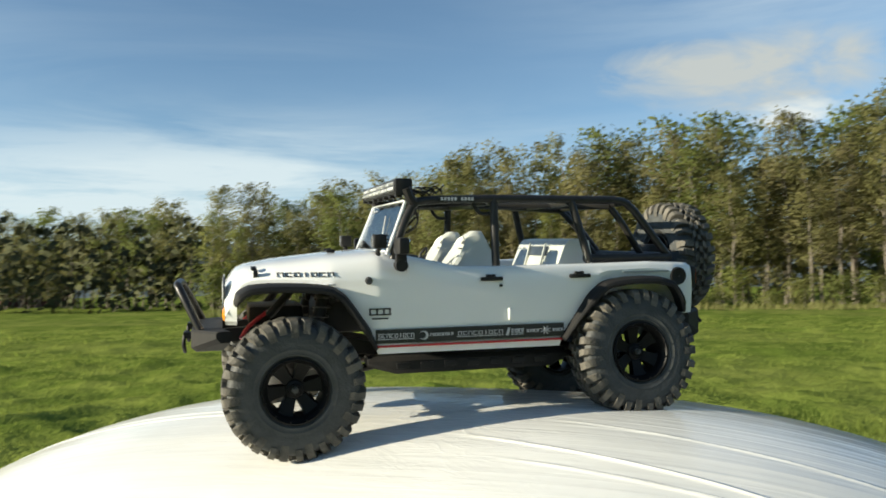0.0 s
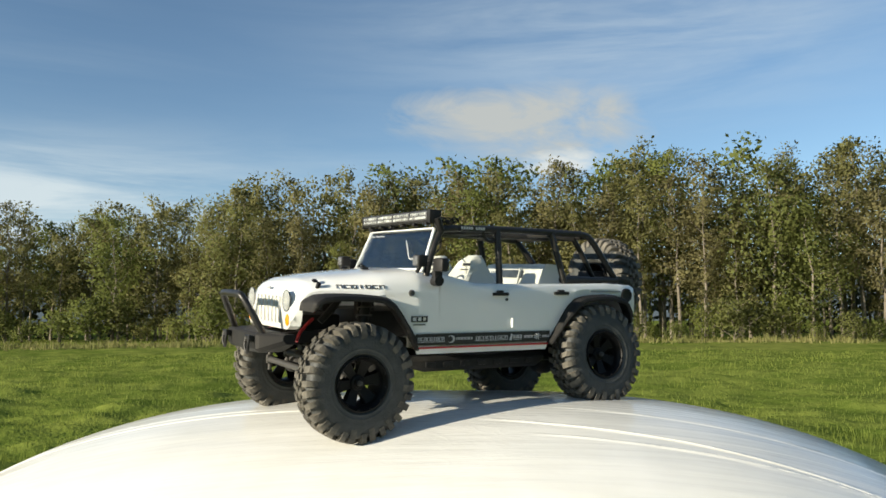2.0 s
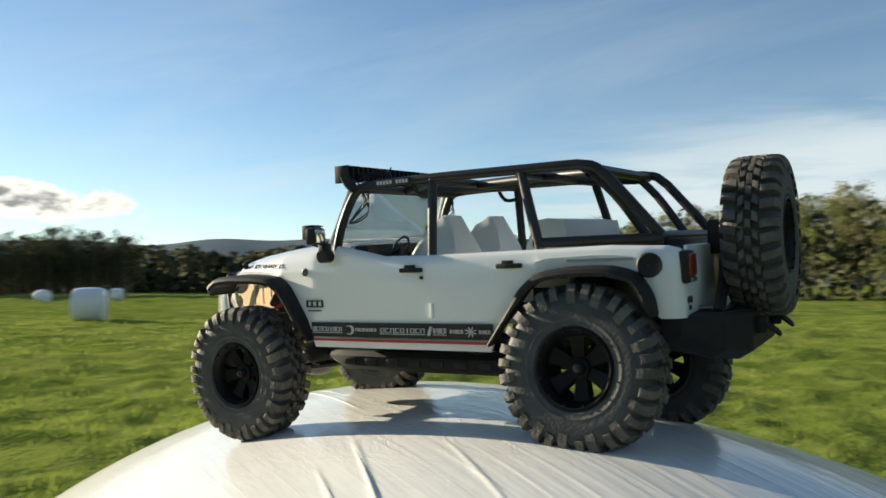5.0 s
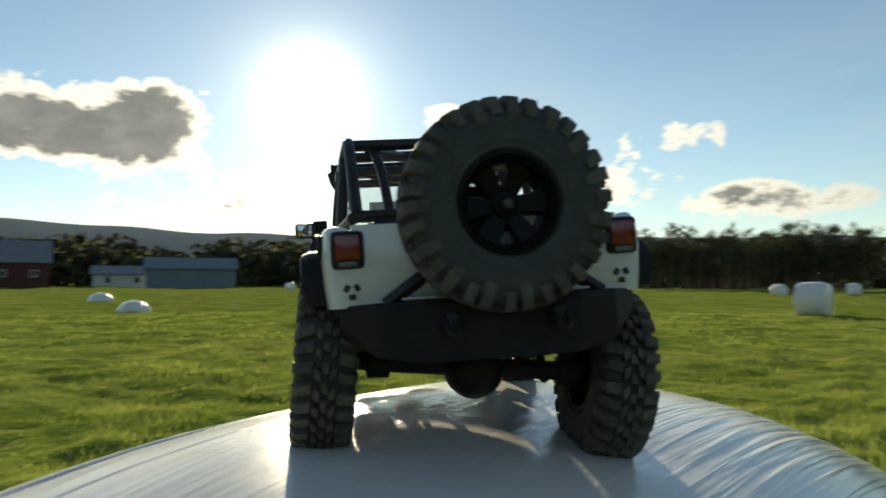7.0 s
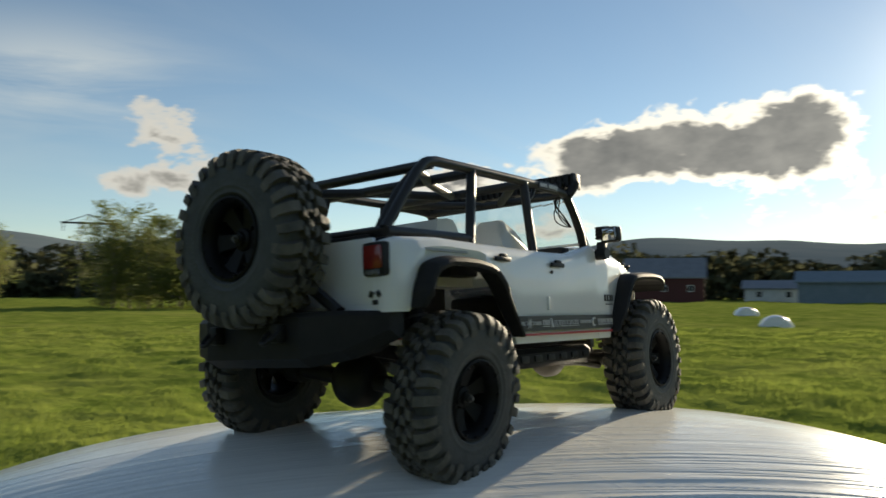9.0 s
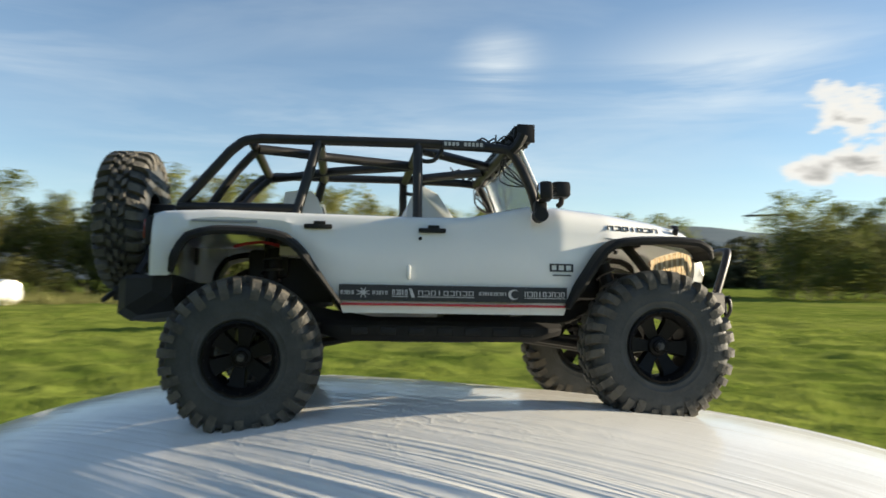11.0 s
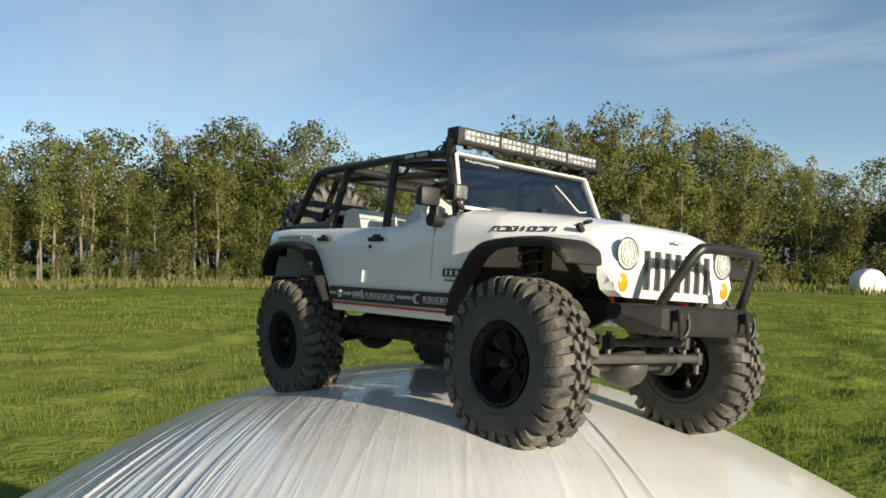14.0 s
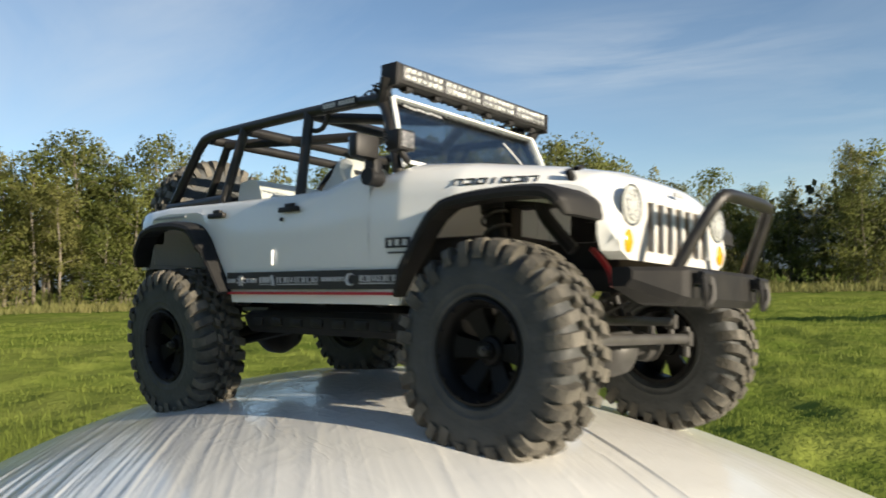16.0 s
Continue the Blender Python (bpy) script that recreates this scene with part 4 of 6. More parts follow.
# name panels on the rails, and wiring at the front corners
for s in (1, -1):
    bm = bmesh.new()
    add_box(bm, (0.008, s * 0.0822, 0.2215), (0.034, 0.0012, 0.0062), 0.0004)
    panel = part("rail_label", bm, INK, truck, "black rail label with pale bars")
    bm = bmesh.new()
    for k in range(10):
        if k != 4:
            add_box(bm, (-0.0065 + k * 0.0032, s * 0.0829, 0.2215), (0.0022, 0.0006, 0.0030))
    part("label_print", bm, PRINT, panel)
    bm = bmesh.new()
    rnd = random.Random(5 + s)
    for k in range(9):
        a = [(0.050, s * 0.076, 0.226)]
        for j in range(3 + k % 3):
            a.append((0.046 - 0.007 * j + rnd.uniform(-0.004, 0.004), s * (0.074 + rnd.uniform(-0.006, 0.006)), 0.229 + rnd.uniform(-0.010, 0.006)))
        add_tube(bm, a, 0.0007, 5)
    for k in range(5):
        z = 0.216 - 0.004 * k
        add_tube(bm, [(0.050, s * 0.074, 0.222), (0.040 + rnd.uniform(-0.006, 0.006), s * (0.070 + rnd.uniform(-0.005, 0.003)), z), (0.048 + rnd.uniform(-0.004, 0.006), s * 0.072, z - 0.010), (0.060, s * 0.076, 0.190)], 0.0006, 5)
    part("wiring", bm, BLACK, truck, "loose thin black lamp wires")

# light bar over the windscreen
bm = bmesh.new()
add_box(bm, (0.0590, 0, 0.2330), (0.0125, 0.1680, 0.0135), 0.0020)
for k in range(24):
    add_box(bm, (0.0515, -0.080 + k * 0.00695, 0.2330), (0.0040, 0.0020, 0.0115))
for s in (1, -1):
    add_box(bm, (0.0585, s * 0.0845, 0.2320), (0.0145, 0.0022, 0.0150), 0.0006)
    add_tube(bm, [(0.0560, s * 0.0845, 0.2310), (0.0530, s * 0.0830, 0.2230), (0.0480, s * 0.0800, 0.2180)], 0.0045, 8)
bar = part("light_bar", bm, BLACK, truck, "long black finned light bar")
for k in range(4):
    y = (k - 1.5) * 0.0405
    bm = bmesh.new()
    add_box(bm, (0.0656, y, 0.2332), (0.0018, 0.0385, 0.0092), 0.0005)
    lens = part("lens", bm, REFLECT, bar, "bright lamp reflector section")
rnd = random.Random(8)
for k in range(56):
    bm = bmesh.new()
    y = (k // 14 - 1.5) * 0.0405 + (k % 7 - 3) * 0.0052
    add_box(bm, (0, 0, 0), (0.0010, 0.0031, 0.0028), 0.0004, Matrix.Rotation(rnd.uniform(-0.5, 0.5), 3, "Z") @ Matrix.Rotation(rnd.uniform(-0.5, 0.4), 3, "Y"))
    bmesh.ops.translate(bm, vec=(0.0668, y, 0.2332 + (0.0022 if k % 14 < 7 else -0.0022)), verts=bm.verts)
    part("led_cup", bm, LENS, bar)
for k in range(6):
    bm = bmesh.new()
    add_box(bm, (0.0600, (k - 2.5) * 0.028, 0.2248), (0.006, 0.006, 0.003), 0.0008)
    part("bar_foot", bm, BLACK, bar)

# ---- inside ----
def seat(y):
    bm = bmesh.new()
    prof = [(-0.040, 0.132), (0.016, 0.132), (0.018, 0.147), (0.008, 0.152), (0.001, 0.160), (-0.006, 0.170), (-0.012, 0.180), (-0.0155, 0.188), (-0.020, 0.1925), (-0.026, 0.192), (-0.031, 0.183), (-0.037, 0.165)]
    rings = []
    for dy, sc, ahead in ((-0.024, 0.84, 0.006), (-0.021, 0.95, 0.007), (-0.015, 1.0, 0.003), (-0.009, 1.0, 0.0), (0.009, 1.0, 0.0), (0.015, 1.0, 0.003), (0.021, 0.95, 0.007), (0.024, 0.84, 0.006)):
        rings.append([(x + (ahead if x > -0.016 else 0), y + dy * (1 if z < 0.172 else 0.86 if z < 0.182 else 0.62), 0.132 + (z - 0.132) * sc) for x, z in prof])
    add_loft(bm, rings, close=True, caps=(True, True))
    return bm


for s in (1, -1):
    st = part("bucket_seat", seat(s * 0.040), SEAT, truck, "cream moulded bucket seat")
    bm = bmesh.new()
    add_box(bm, (-0.0118, s * 0.040, 0.1815), (0.0012, 0.016, 0.0036), 0.0004, Matrix.Rotation(-0.5, 3, "Y"))
    add_box(bm, (-0.0082, s * 0.040, 0.1755), (0.0012, 0.016, 0.0010), 0.0, Matrix.Rotation(-0.5, 3, "Y"))
    part("seat_print", bm, INK, st, "dark seat badge shape")
bm = bmesh.new()
prof = [(-0.136, 0.131), (-0.085, 0.131), (-0.085, 0.150), (-0.098, 0.154), (-0.107, 0.177), (-0.112, 0.183), (-0.120, 0.184), (-0.133, 0.182), (-0.136, 0.165)]
add_loft(bm, [[(x, y, z) for x, z in prof] for y in (-0.062, -0.058, -0.02, 0.02, 0.058, 0.062)], close=True, caps=(True, True))
bench = part("rear_bench", bm, SEAT, truck, "pale moulded rear bench")
for y in (-0.021, 0.021):
    bm = bmesh.new()
    add_box(bm, (-0.1005, y, 0.1655), (0.0024, 0.0022, 0.030), 0.0006, Matrix.Rotation(-0.28, 3, "Y"))
    part("bench_rib", bm, SEAT, bench)
bm = bmesh.new()
add_box(bm, (-0.1030, 0.0, 0.1715), (0.0012, 0.052, 0.010), 0.0004, Matrix.Rotation(-0.28, 3, "Y"))
part("bench_panel", bm, SLOT, bench, "grey panel on the bench")
bm = bmesh.new()
add_box(bm, (0.050, 0, 0.162), (0.016, 0.150, 0.018), 0.004)
add_box(bm, (0.040, 0, 0.148), (0.012, 0.030, 0.030), 0.003)
part("dashboard", bm, BLACK, truck, "black moulded dashboard")
bm = bmesh.new()
add_lathe(bm, [(-0.0012, 0.0115), (0.0, 0.0128), (0.0012, 0.0115), (0.0, 0.0102)], 24, "x", True)
for a in (0.5, 2.6, 4.7):
    add_cyl(bm, (0, 0, 0), (0, 0.0110 * math.cos(a), 0.0110 * math.sin(a)), 0.0010, segs=6)
bmesh.ops.rotate(bm, cent=(0, 0, 0), matrix=Matrix.Rotation(-0.45, 3, "Y"), verts=bm.verts)
bmesh.ops.translate(bm, vec=(0.032, 0.040, 0.166), verts=bm.verts)
add_cyl(bm, (0.032, 0.040, 0.166), (0.048, 0.040, 0.158), 0.0018, segs=8)
part("steering_wheel", bm, BLACK, truck, "small black steering wheel")
bm = bmesh.new()
add_box(bm, (-0.180, 0.0, 0.158), (0.070, 0.130, 0.014), 0.004)
part("cargo_tray", bm, BLACK, truck, "black rear cargo cover")

# ---- bumpers ----
bm = bmesh.new()
rings = []
for y, xf, xb, z0, z1 in ((-0.069, 0.221, 0.209, 0.097, 0.107), (-0.052, 0.240, 0.215, 0.089, 0.1075), (-0.048, 0.2425, 0.216, 0.088, 0.108), (0.048, 0.2425, 0.216, 0.088, 0.108), (0.052, 0.240, 0.215, 0.089, 0.1075), (0.069, 0.221, 0.209, 0.097, 0.107)):
    rings.append([(xb, y, z0), (xf - 0.004, y, z0), (xf, y, z0 + 0.004), (xf, y, z1 - 0.002), (xf - 0.002, y, z1), (xb, y, z1)])
add_loft(bm, rings, close=True, caps=(True, True))
bumper = part("front_bumper", bm, FLARE, truck, "angular matt black front bumper", False)
bm = bmesh.new()
add_tube(bm, [(0.2350, -0.0480, 0.1070), (0.2420, -0.0440, 0.1220), (0.2530, -0.0360, 0.1445), (0.2545, -0.0280, 0.1465), (0.2545, 0.0280, 0.1465), (0.2530, 0.0360, 0.1445), (0.2420, 0.0440, 0.1220), (0.2350, 0.0480, 0.1070)], 0.0036, 10)
part("bumper_hoop", bm, CAGE, bumper, "black tube hoop")
for s in (1, -1):
    bm = bmesh.new()
    add_box(bm, (0.2450, s * 0.0400, 0.1020), (0.008, 0.0090, 0.0060), 0.001)
    for d in (-0.0042, 0.0042):
        add_tube(bm, [(0.2475, s * 0.0400 + d, 0.1045), (0.2495, s * 0.0400 + d * 1.3, 0.0960), (0.2485, s * 0.0400 + d * 0.8, 0.0895), (0.2480, s * 0.0400, 0.0875)], 0.0016, 8)
    add_cyl(bm, (0.2475, s * 0.0400 - 0.0070, 0.1040), (0.2475, s * 0.0400 + 0.0070, 0.1040), 0.0018, segs=10)
    part("tow_shackle", bm, BLACK, bumper, "black bow shackle")
bm = bmesh.new()
rings = []
for y, xr, z0, z1 in ((-0.090, -0.226, 0.094, 0.112), (-0.070, -0.250, 0.082, 0.113), (-0.045, -0.262, 0.078, 0.113), (0.045, -0.262, 0.078, 0.113), (0.070, -0.250, 0.082, 0.113), (0.090, -0.226, 0.094, 0.112)):
    rings.append([(-0.212, y, z0 + 0.004), (xr + 0.010, y, z0), (xr, y, z0 + 0.006), (xr, y, z1 - 0.003), (xr + 0.003, y, z1), (-0.212, y, z1)])
add_loft(bm, rings, close=True, caps=(True, True))
rear_bumper = part("rear_bumper", bm, FLARE, truck, "deep matt black rear bumper", False)
for s in (1, -1):
    bm = bmesh.new()
    add_tube(bm, [(-0.244, s * 0.064, 0.112), (-0.242, s * 0.030, 0.135), (-0.240, s * 0.012, 0.158)], 0.0042, 8)
    part("carrier_strut", bm, CAGE, rear_bumper, "black spare wheel carrier tube")
    bm = bmesh.new()
    add_box(bm, (-0.2645, s * 0.030, 0.1005), (0.010, 0.0075, 0.012), 0.0015)
    add_tube(bm, [(-0.268, s * 0.030 - 0.004, 0.102), (-0.276, s * 0.030 - 0.004, 0.096), (-0.278, s * 0.030, 0.093), (-0.276, s * 0.030 + 0.004, 0.096), (-0.268, s * 0.030 + 0.004, 0.102)], 0.0015, 8)
    part("tow_shackle", bm, BLACK, rear_bumper, "black bow shackle")
    bm = bmesh.new()
    for a in (0.5, 2.6, 4.7):
        add_box(bm, (-0.2302, s * 0.0820 + 0.0035 * math.cos(a), 0.1210 + 0.0035 * math.sin(a)), (0.0012, 0.0032, 0.0042), 0.0004, Matrix.Rotation(a, 3, "X"))
    part("rear_badge", bm, INK, body, "small dark badge shapes")
bm = bmesh.new()
add_box(bm, (-0.2280, 0.0, 0.1380), (0.0030, 0.1620, 0.0430), 0.0012)
part("tailgate", bm, SHELL, body, "white tailgate panel")
bm = bmesh.new()
add_box(bm, (-0.2380, 0.0, 0.1640), (0.022, 0.030, 0.026), 0.003)
part("carrier_plate", bm, BLACK, rear_bumper, "black spare wheel mount")
bm = bmesh.new()
add_box(bm, (-0.2380, 0, 0.1145), (0.020, 0.110, 0.0022), 0.0006)
part("step_plate", bm, STEEL, rear_bumper, "dull bare metal step")

# ---- frame, axles, suspension ----
for s in (1, -1):
    bm = bmesh.new()
    rings = []
    for x, z in ((-0.215, 0.103), (-0.150, 0.104), (-0.110, 0.086), (-0.06, 0.078), (0.06, 0.078), (0.105, 0.088), (0.140, 0.104), (0.215, 0.100)):
        rings.append([(x, s * 0.030, z - 0.006), (x, s * 0.036, z - 0.006), (x, s * 0.036, z + 0.006), (x, s * 0.030, z + 0.006)])
    add_loft(bm, rings, close=True, caps=(True, True))
    part("frame_rail", bm, BLACK, truck, "black frame rail")
    bm = bmesh.new()
    rings = []
    for x, z0, z1, y in ((-0.102, 0.0700, 0.0790, 0.074), (-0.085, 0.0640, 0.0800, 0.083), (0.066, 0.0640, 0.0800, 0.083), (0.090, 0.0700, 0.0790, 0.074)):
        rings.append([(x, s * 0.055, z1), (x, s * (y - 0.004), z1), (x, s * y, z1 - 0.004), (x, s * y, z0 + 0.004), (x, s * (y - 0.004), z0), (x, s * 0.055, z0)])
    add_loft(bm, rings, close=True, caps=(True, True))
    slider = part("rock_slider", bm, FLARE, truck, "black ribbed rock slider")
    for k in range(7):
        bm = bmesh.new()
        add_box(bm, (-0.072 + k * 0.022, s * 0.0835, 0.0718), (0.012, 0.0016, 0.0052), 0.0006)
        part("slider_rib", bm, BLACK, slider)
bm = bmesh.new()
add_box(bm, (-0.010, 0, 0.072), (0.075, 0.062, 0.018), 0.004)
add_box(bm, (0.030, 0, 0.086), (0.06, 0.05, 0.022), 0.004)
part("gearbox_skid", bm, BLACK, truck, "black gearbox and skid plate")
bm = bmesh.new()
add_box(bm, (0.095, -0.045, 0.1075), (0.030, 0.014, 0.008), 0.001)
part("receiver_box", bm, GREENPCB, truck, "bright green electronics cover")
bm = bmesh.new()
add_cyl(bm, (0.03, 0.010, 0.074), (0.150, 0.012, 0.064), 0.0042)
part("drive_shaft", bm, AXLE, truck, "grey drive shaft")
bm = bmesh.new()
add_cyl(bm, (-0.04, 0.0, 0.074), (-0.150, 0.0, 0.070), 0.0042)
part("drive_shaft", bm, AXLE, truck, "grey drive shaft")


def axle_parts(x, pose_m, front):
    bm = bmesh.new()
    add_cyl(bm, (0, -0.072, 0), (0, 0.072, 0), 0.0065, segs=16)
    for s in (1, -1):
        add_lathe(bm, [(s * 0.058, 0.0001), (s * 0.058, 0.010), (s * 0.072, 0.011), (s * 0.074, 0.006), (s * 0.086, 0.0055), (s * 0.086, 0.0001)], 16, "y")
        add_box(bm, (0.0, s * 0.066, 0.010), (0.014, 0.010, 0.012), 0.002)
    bmesh.ops.transform(bm, matrix=pose_m, verts=bm.verts)
    ax = part("axle", bm, AXLE if front else BLACK, truck, "cast axle housing")
    bm = bmesh.new()
    k = 0.84 if front else 1.0
    prof = [(-0.019, 0.0001), (-0.019, 0.008 * k), (-0.014, 0.0165 * k), (-0.005, 0.0205 * k), (0.005, 0.0205 * k), (0.014, 0.0165 * k), (0.019, 0.008 * k), (0.019, 0.0001)]
    add_lathe(bm, prof, 24, "x")
    bmesh.ops.translate(bm, vec=(0.002, 0.012 if front else 0.0, -0.001), verts=bm.verts)
    bmesh.ops.transform(bm, matrix=pose_m, verts=bm.verts)
    part("differential", bm, AXLE if front else BLACK, ax, "rounded differential housing")
    if front:
        for dx, dz, r, y0, y1 in ((0.030, 0.006, 0.0034, -0.066, 0.068), (0.022, 0.017, 0.0030, -0.030, 0.062)):
            bm = bmesh.new()
            add_cyl(bm, (dx, y0, dz), (dx, y1, dz), r, segs=10)
            for y in (y0, y1):
                add_box(bm, (dx, y, dz), (0.008, 0.006, 0.010), 0.0015)
                add_cyl(bm, (dx, y, dz - 0.012), (dx, y, dz + 0.008), 0.0022, segs=8)
            bmesh.ops.transform(bm, matrix=pose_m, verts=bm.verts)
            part("steering_link", bm, AXLE, ax, "grey steering rod with ball ends")
    return ax


def coil_over(x0, y0, z0, x1, y1, z1):
    a, b = Vector((x0, y0, z0)), Vector((x1, y1, z1))
    d = b - a
    bm = bmesh.new()
    add_cyl(bm, a, a + d * 0.55, 0.0030, segs=10)
    add_cyl(bm, a + d * 0.5, b, 0.0058, segs=12)
    add_cyl(bm, a + d * 0.93, b + d * 0.03, 0.0078, segs=12)
    add_cyl(bm, a + d * 0.12, a + d * 0.16, 0.0078, segs=12)
    shock = part("shock_absorber", bm, BLACK, truck, "black shock absorber")
    q = d.to_track_quat("Z", "Y").to_matrix()
    pts = []
    for k in range(91):
        t = k / 90
        ang = t * 7.5 * 2 * math.pi
        pts.append(a + d * (0.15 + 0.78 * t) + q @ Vector((0.0080 * math.cos(ang), 0.0080 * math.sin(ang), 0)))
    bm = bmesh.new()
    add_tube(bm, pts, 0.0010, 5, False)
    part("coil_spring", bm, AXLE, shock, "grey coil spring")


FRONT_ROLL, REAR_ROLL = math.degrees(math.atan2(0.0599 - 0.0604, 0.2275)), 7.2
front_pose = pose(0.1585, 0, 0.0620, FRONT_ROLL, 0, 0)
rear_pose = pose(-0.1585, 0, 0.0640, REAR_ROLL, 0, 0)
axle_parts(0.160, front_pose, True)
axle_parts(-0.160, rear_pose, False)
for s in (1, -1):
    coil_over(0.146, s * 0.066, 0.066, 0.124, s * 0.060, 0.148)
    coil_over(-0.150, s * 0.050, 0.064 + s * 0.008, -0.140, s * 0.045, 0.145)
    for x0, x1, z1 in ((0.155, 0.045, 0.072), (-0.155, -0.050, 0.072)):
        bm = bmesh.new()
        add_tube(bm, [(x0, s * 0.050, 0.056 if x0 > 0 else 0.060 + s * 0.008), (x1, s * 0.040, z1)], 0.0036, 8, False)
        part("suspension_link", bm, BLACK, truck, "black suspension link")
    bm = bmesh.new()
    add_box(bm, (0.124, s * 0.048, 0.138), (0.020, 0.012, 0.030), 0.003)
    part("shock_tower", bm, BLACK, truck, "black shock tower")
    bm = bmesh.new()
    add_box(bm, (-0.140, s * 0.040, 0.132), (0.020, 0.010, 0.034), 0.003)
    part("shock_tower", bm, BLACK, truck, "black shock tower")
    bm = bmesh.new()
    add_tube(bm, [(-0.128, s * 0.056, 0.136), (-0.150, s * 0.062, 0.143), (-0.172, s * 0.060, 0.137)], 0.0013, 6)
    part("red_cable", bm, RED, truck, "thin red cable")
    bm = bmesh.new()
    add_tube(bm, [(0.175, s * 0.030, 0.120), (0.195, s * 0.045, 0.108), (0.200, s * 0.050, 0.098)], 0.0018, 6)
    part("red_cable", bm, RED, truck, "thin red cable")
bm = bmesh.new()
add_box(bm, (0.168, 0, 0.116), (0.050, 0.060, 0.018), 0.004)
add_box(bm, (0.085, 0, 0.115), (0.090, 0.110, 0.030), 0.006)
part("motor_block", bm, BLACK, truck, "black motor and battery tray")
bm = bmesh.new()
add_box(bm, (-0.128, 0, 0.116), (0.070, 0.078, 0.044), 0.005)
add_box(bm, (-0.118, 0, 0.142), (0.036, 0.150, 0.008), 0.002)
part("rear_tray", bm, BLACK, truck, "black rear chassis tray")
for s in (1, -1):
    bm = bmesh.new()
    add_tube(bm, [(0.150, s * 0.050, 0.150), (0.158, s * 0.056, 0.138), (0.176, s * 0.052, 0.118)], 0.0040, 8)
    add_box(bm, (0.148, s * 0.046, 0.148), (0.034, 0.020, 0.006), 0.001)
    part("body_mount", bm, BLACK, truck, "black body mount arm")
    bm = bmesh.new()
    add_cyl(bm, (0.128, s * 0.0895, 0.1520), (0.128, s * 0.0910, 0.1520), 0.0030, segs=14)
    part("mount_hole", bm, INK, body, "dark round mounting hole")


# ---- wheels ----
def tyre_mesh():
    bm = bmesh.new()
    h = 0.0200
    half = [(-h + 0.004, 0.0268), (-h - 0.0006, 0.0305), (-h - 0.0010, 0.0309), (-h - 0.0010, 0.0318), (-h - 0.0009, 0.0324), (-h - 0.0013, 0.0345), (-h - 0.0017, 0.0351), (-h - 0.0017, 0.0358), (-h - 0.0015, 0.0364),
            (-h - 0.0018, 0.0390), (-h - 0.0018, 0.0450), (-h - 0.0006, 0.0510), (-h + 0.0016, 0.0540), (-h + 0.0052, 0.0554), (-h + 0.0110, 0.0562), (0.0, 0.0566)]
    prof = half + [(-o, r) for o, r in reversed(half[:-1])]
    add_lathe(bm, prof, 56, "y")
    return mesh_of(bm, "tyre", RUBBER)


def tread_mesh():
    """Close-set lugs: shoulder blocks that wrap onto the sidewall, and slanted centre blocks."""
    bm = bmesh.new()
    rnd = random.Random(3)
    count = 30

    def block(a0, a1, stations, skew):
        """A lug between two angles; stations are (offset, inner radius, outer radius)."""
        rings = []
        for o, r0, r1 in stations:
            sh = skew * o
            ring = []
            for ang, r in ((a0, r0), (a0 + 0.012, r1), (a1 - 0.012, r1), (a1, r0)):
                ring.append(((r * math.cos(ang + sh)), o, (r * math.sin(ang + sh))))
            rings.append(ring)
        add_loft(bm, rings, close=True, caps=(True, True))

    step = 2 * math.pi / count
    for i in range(count):
        base = step * i
        for side in (-1, 1):
            b = base + (0.5 * step if side > 0 else 0)
            long = i % 2 == 0
            w = step * (0.66 if long else 0.58)
            inner = 0.0455 if long else 0.0492
            st = [(side * 0.0088, 0.0560, 0.0604), (side * 0.0093, 0.0560, 0.0609), (side * 0.0160, 0.0550, 0.0605), (side * 0.0193, 0.0530, 0.0593),
                  (side * 0.0215, 0.0520, 0.0566), (side * 0.0226, 0.0500, 0.0532), (side * 0.0224, inner, inner + 0.0012)]
            block(b, b + w, st, side * 3.0 + rnd.uniform(-1.5, 1.5))
        for o, lean, shift in ((-0.0054, 9.0, 0.12), (0.0, -4.0, 0.62), (0.0054, -9.0, 0.2)):
            b = base + step * shift
            r1 = 0.0610
            block(b, b + step * rnd.uniform(0.52, 0.68), [(o - 0.0023, 0.0560, r1 - 0.0007), (o - 0.0019, 0.0560, r1), (o + 0.0019, 0.0560, r1), (o + 0.0023, 0.0560, r1 - 0.0007)], lean)
    return mesh_of(bm, "tread", TREAD, True, 25)


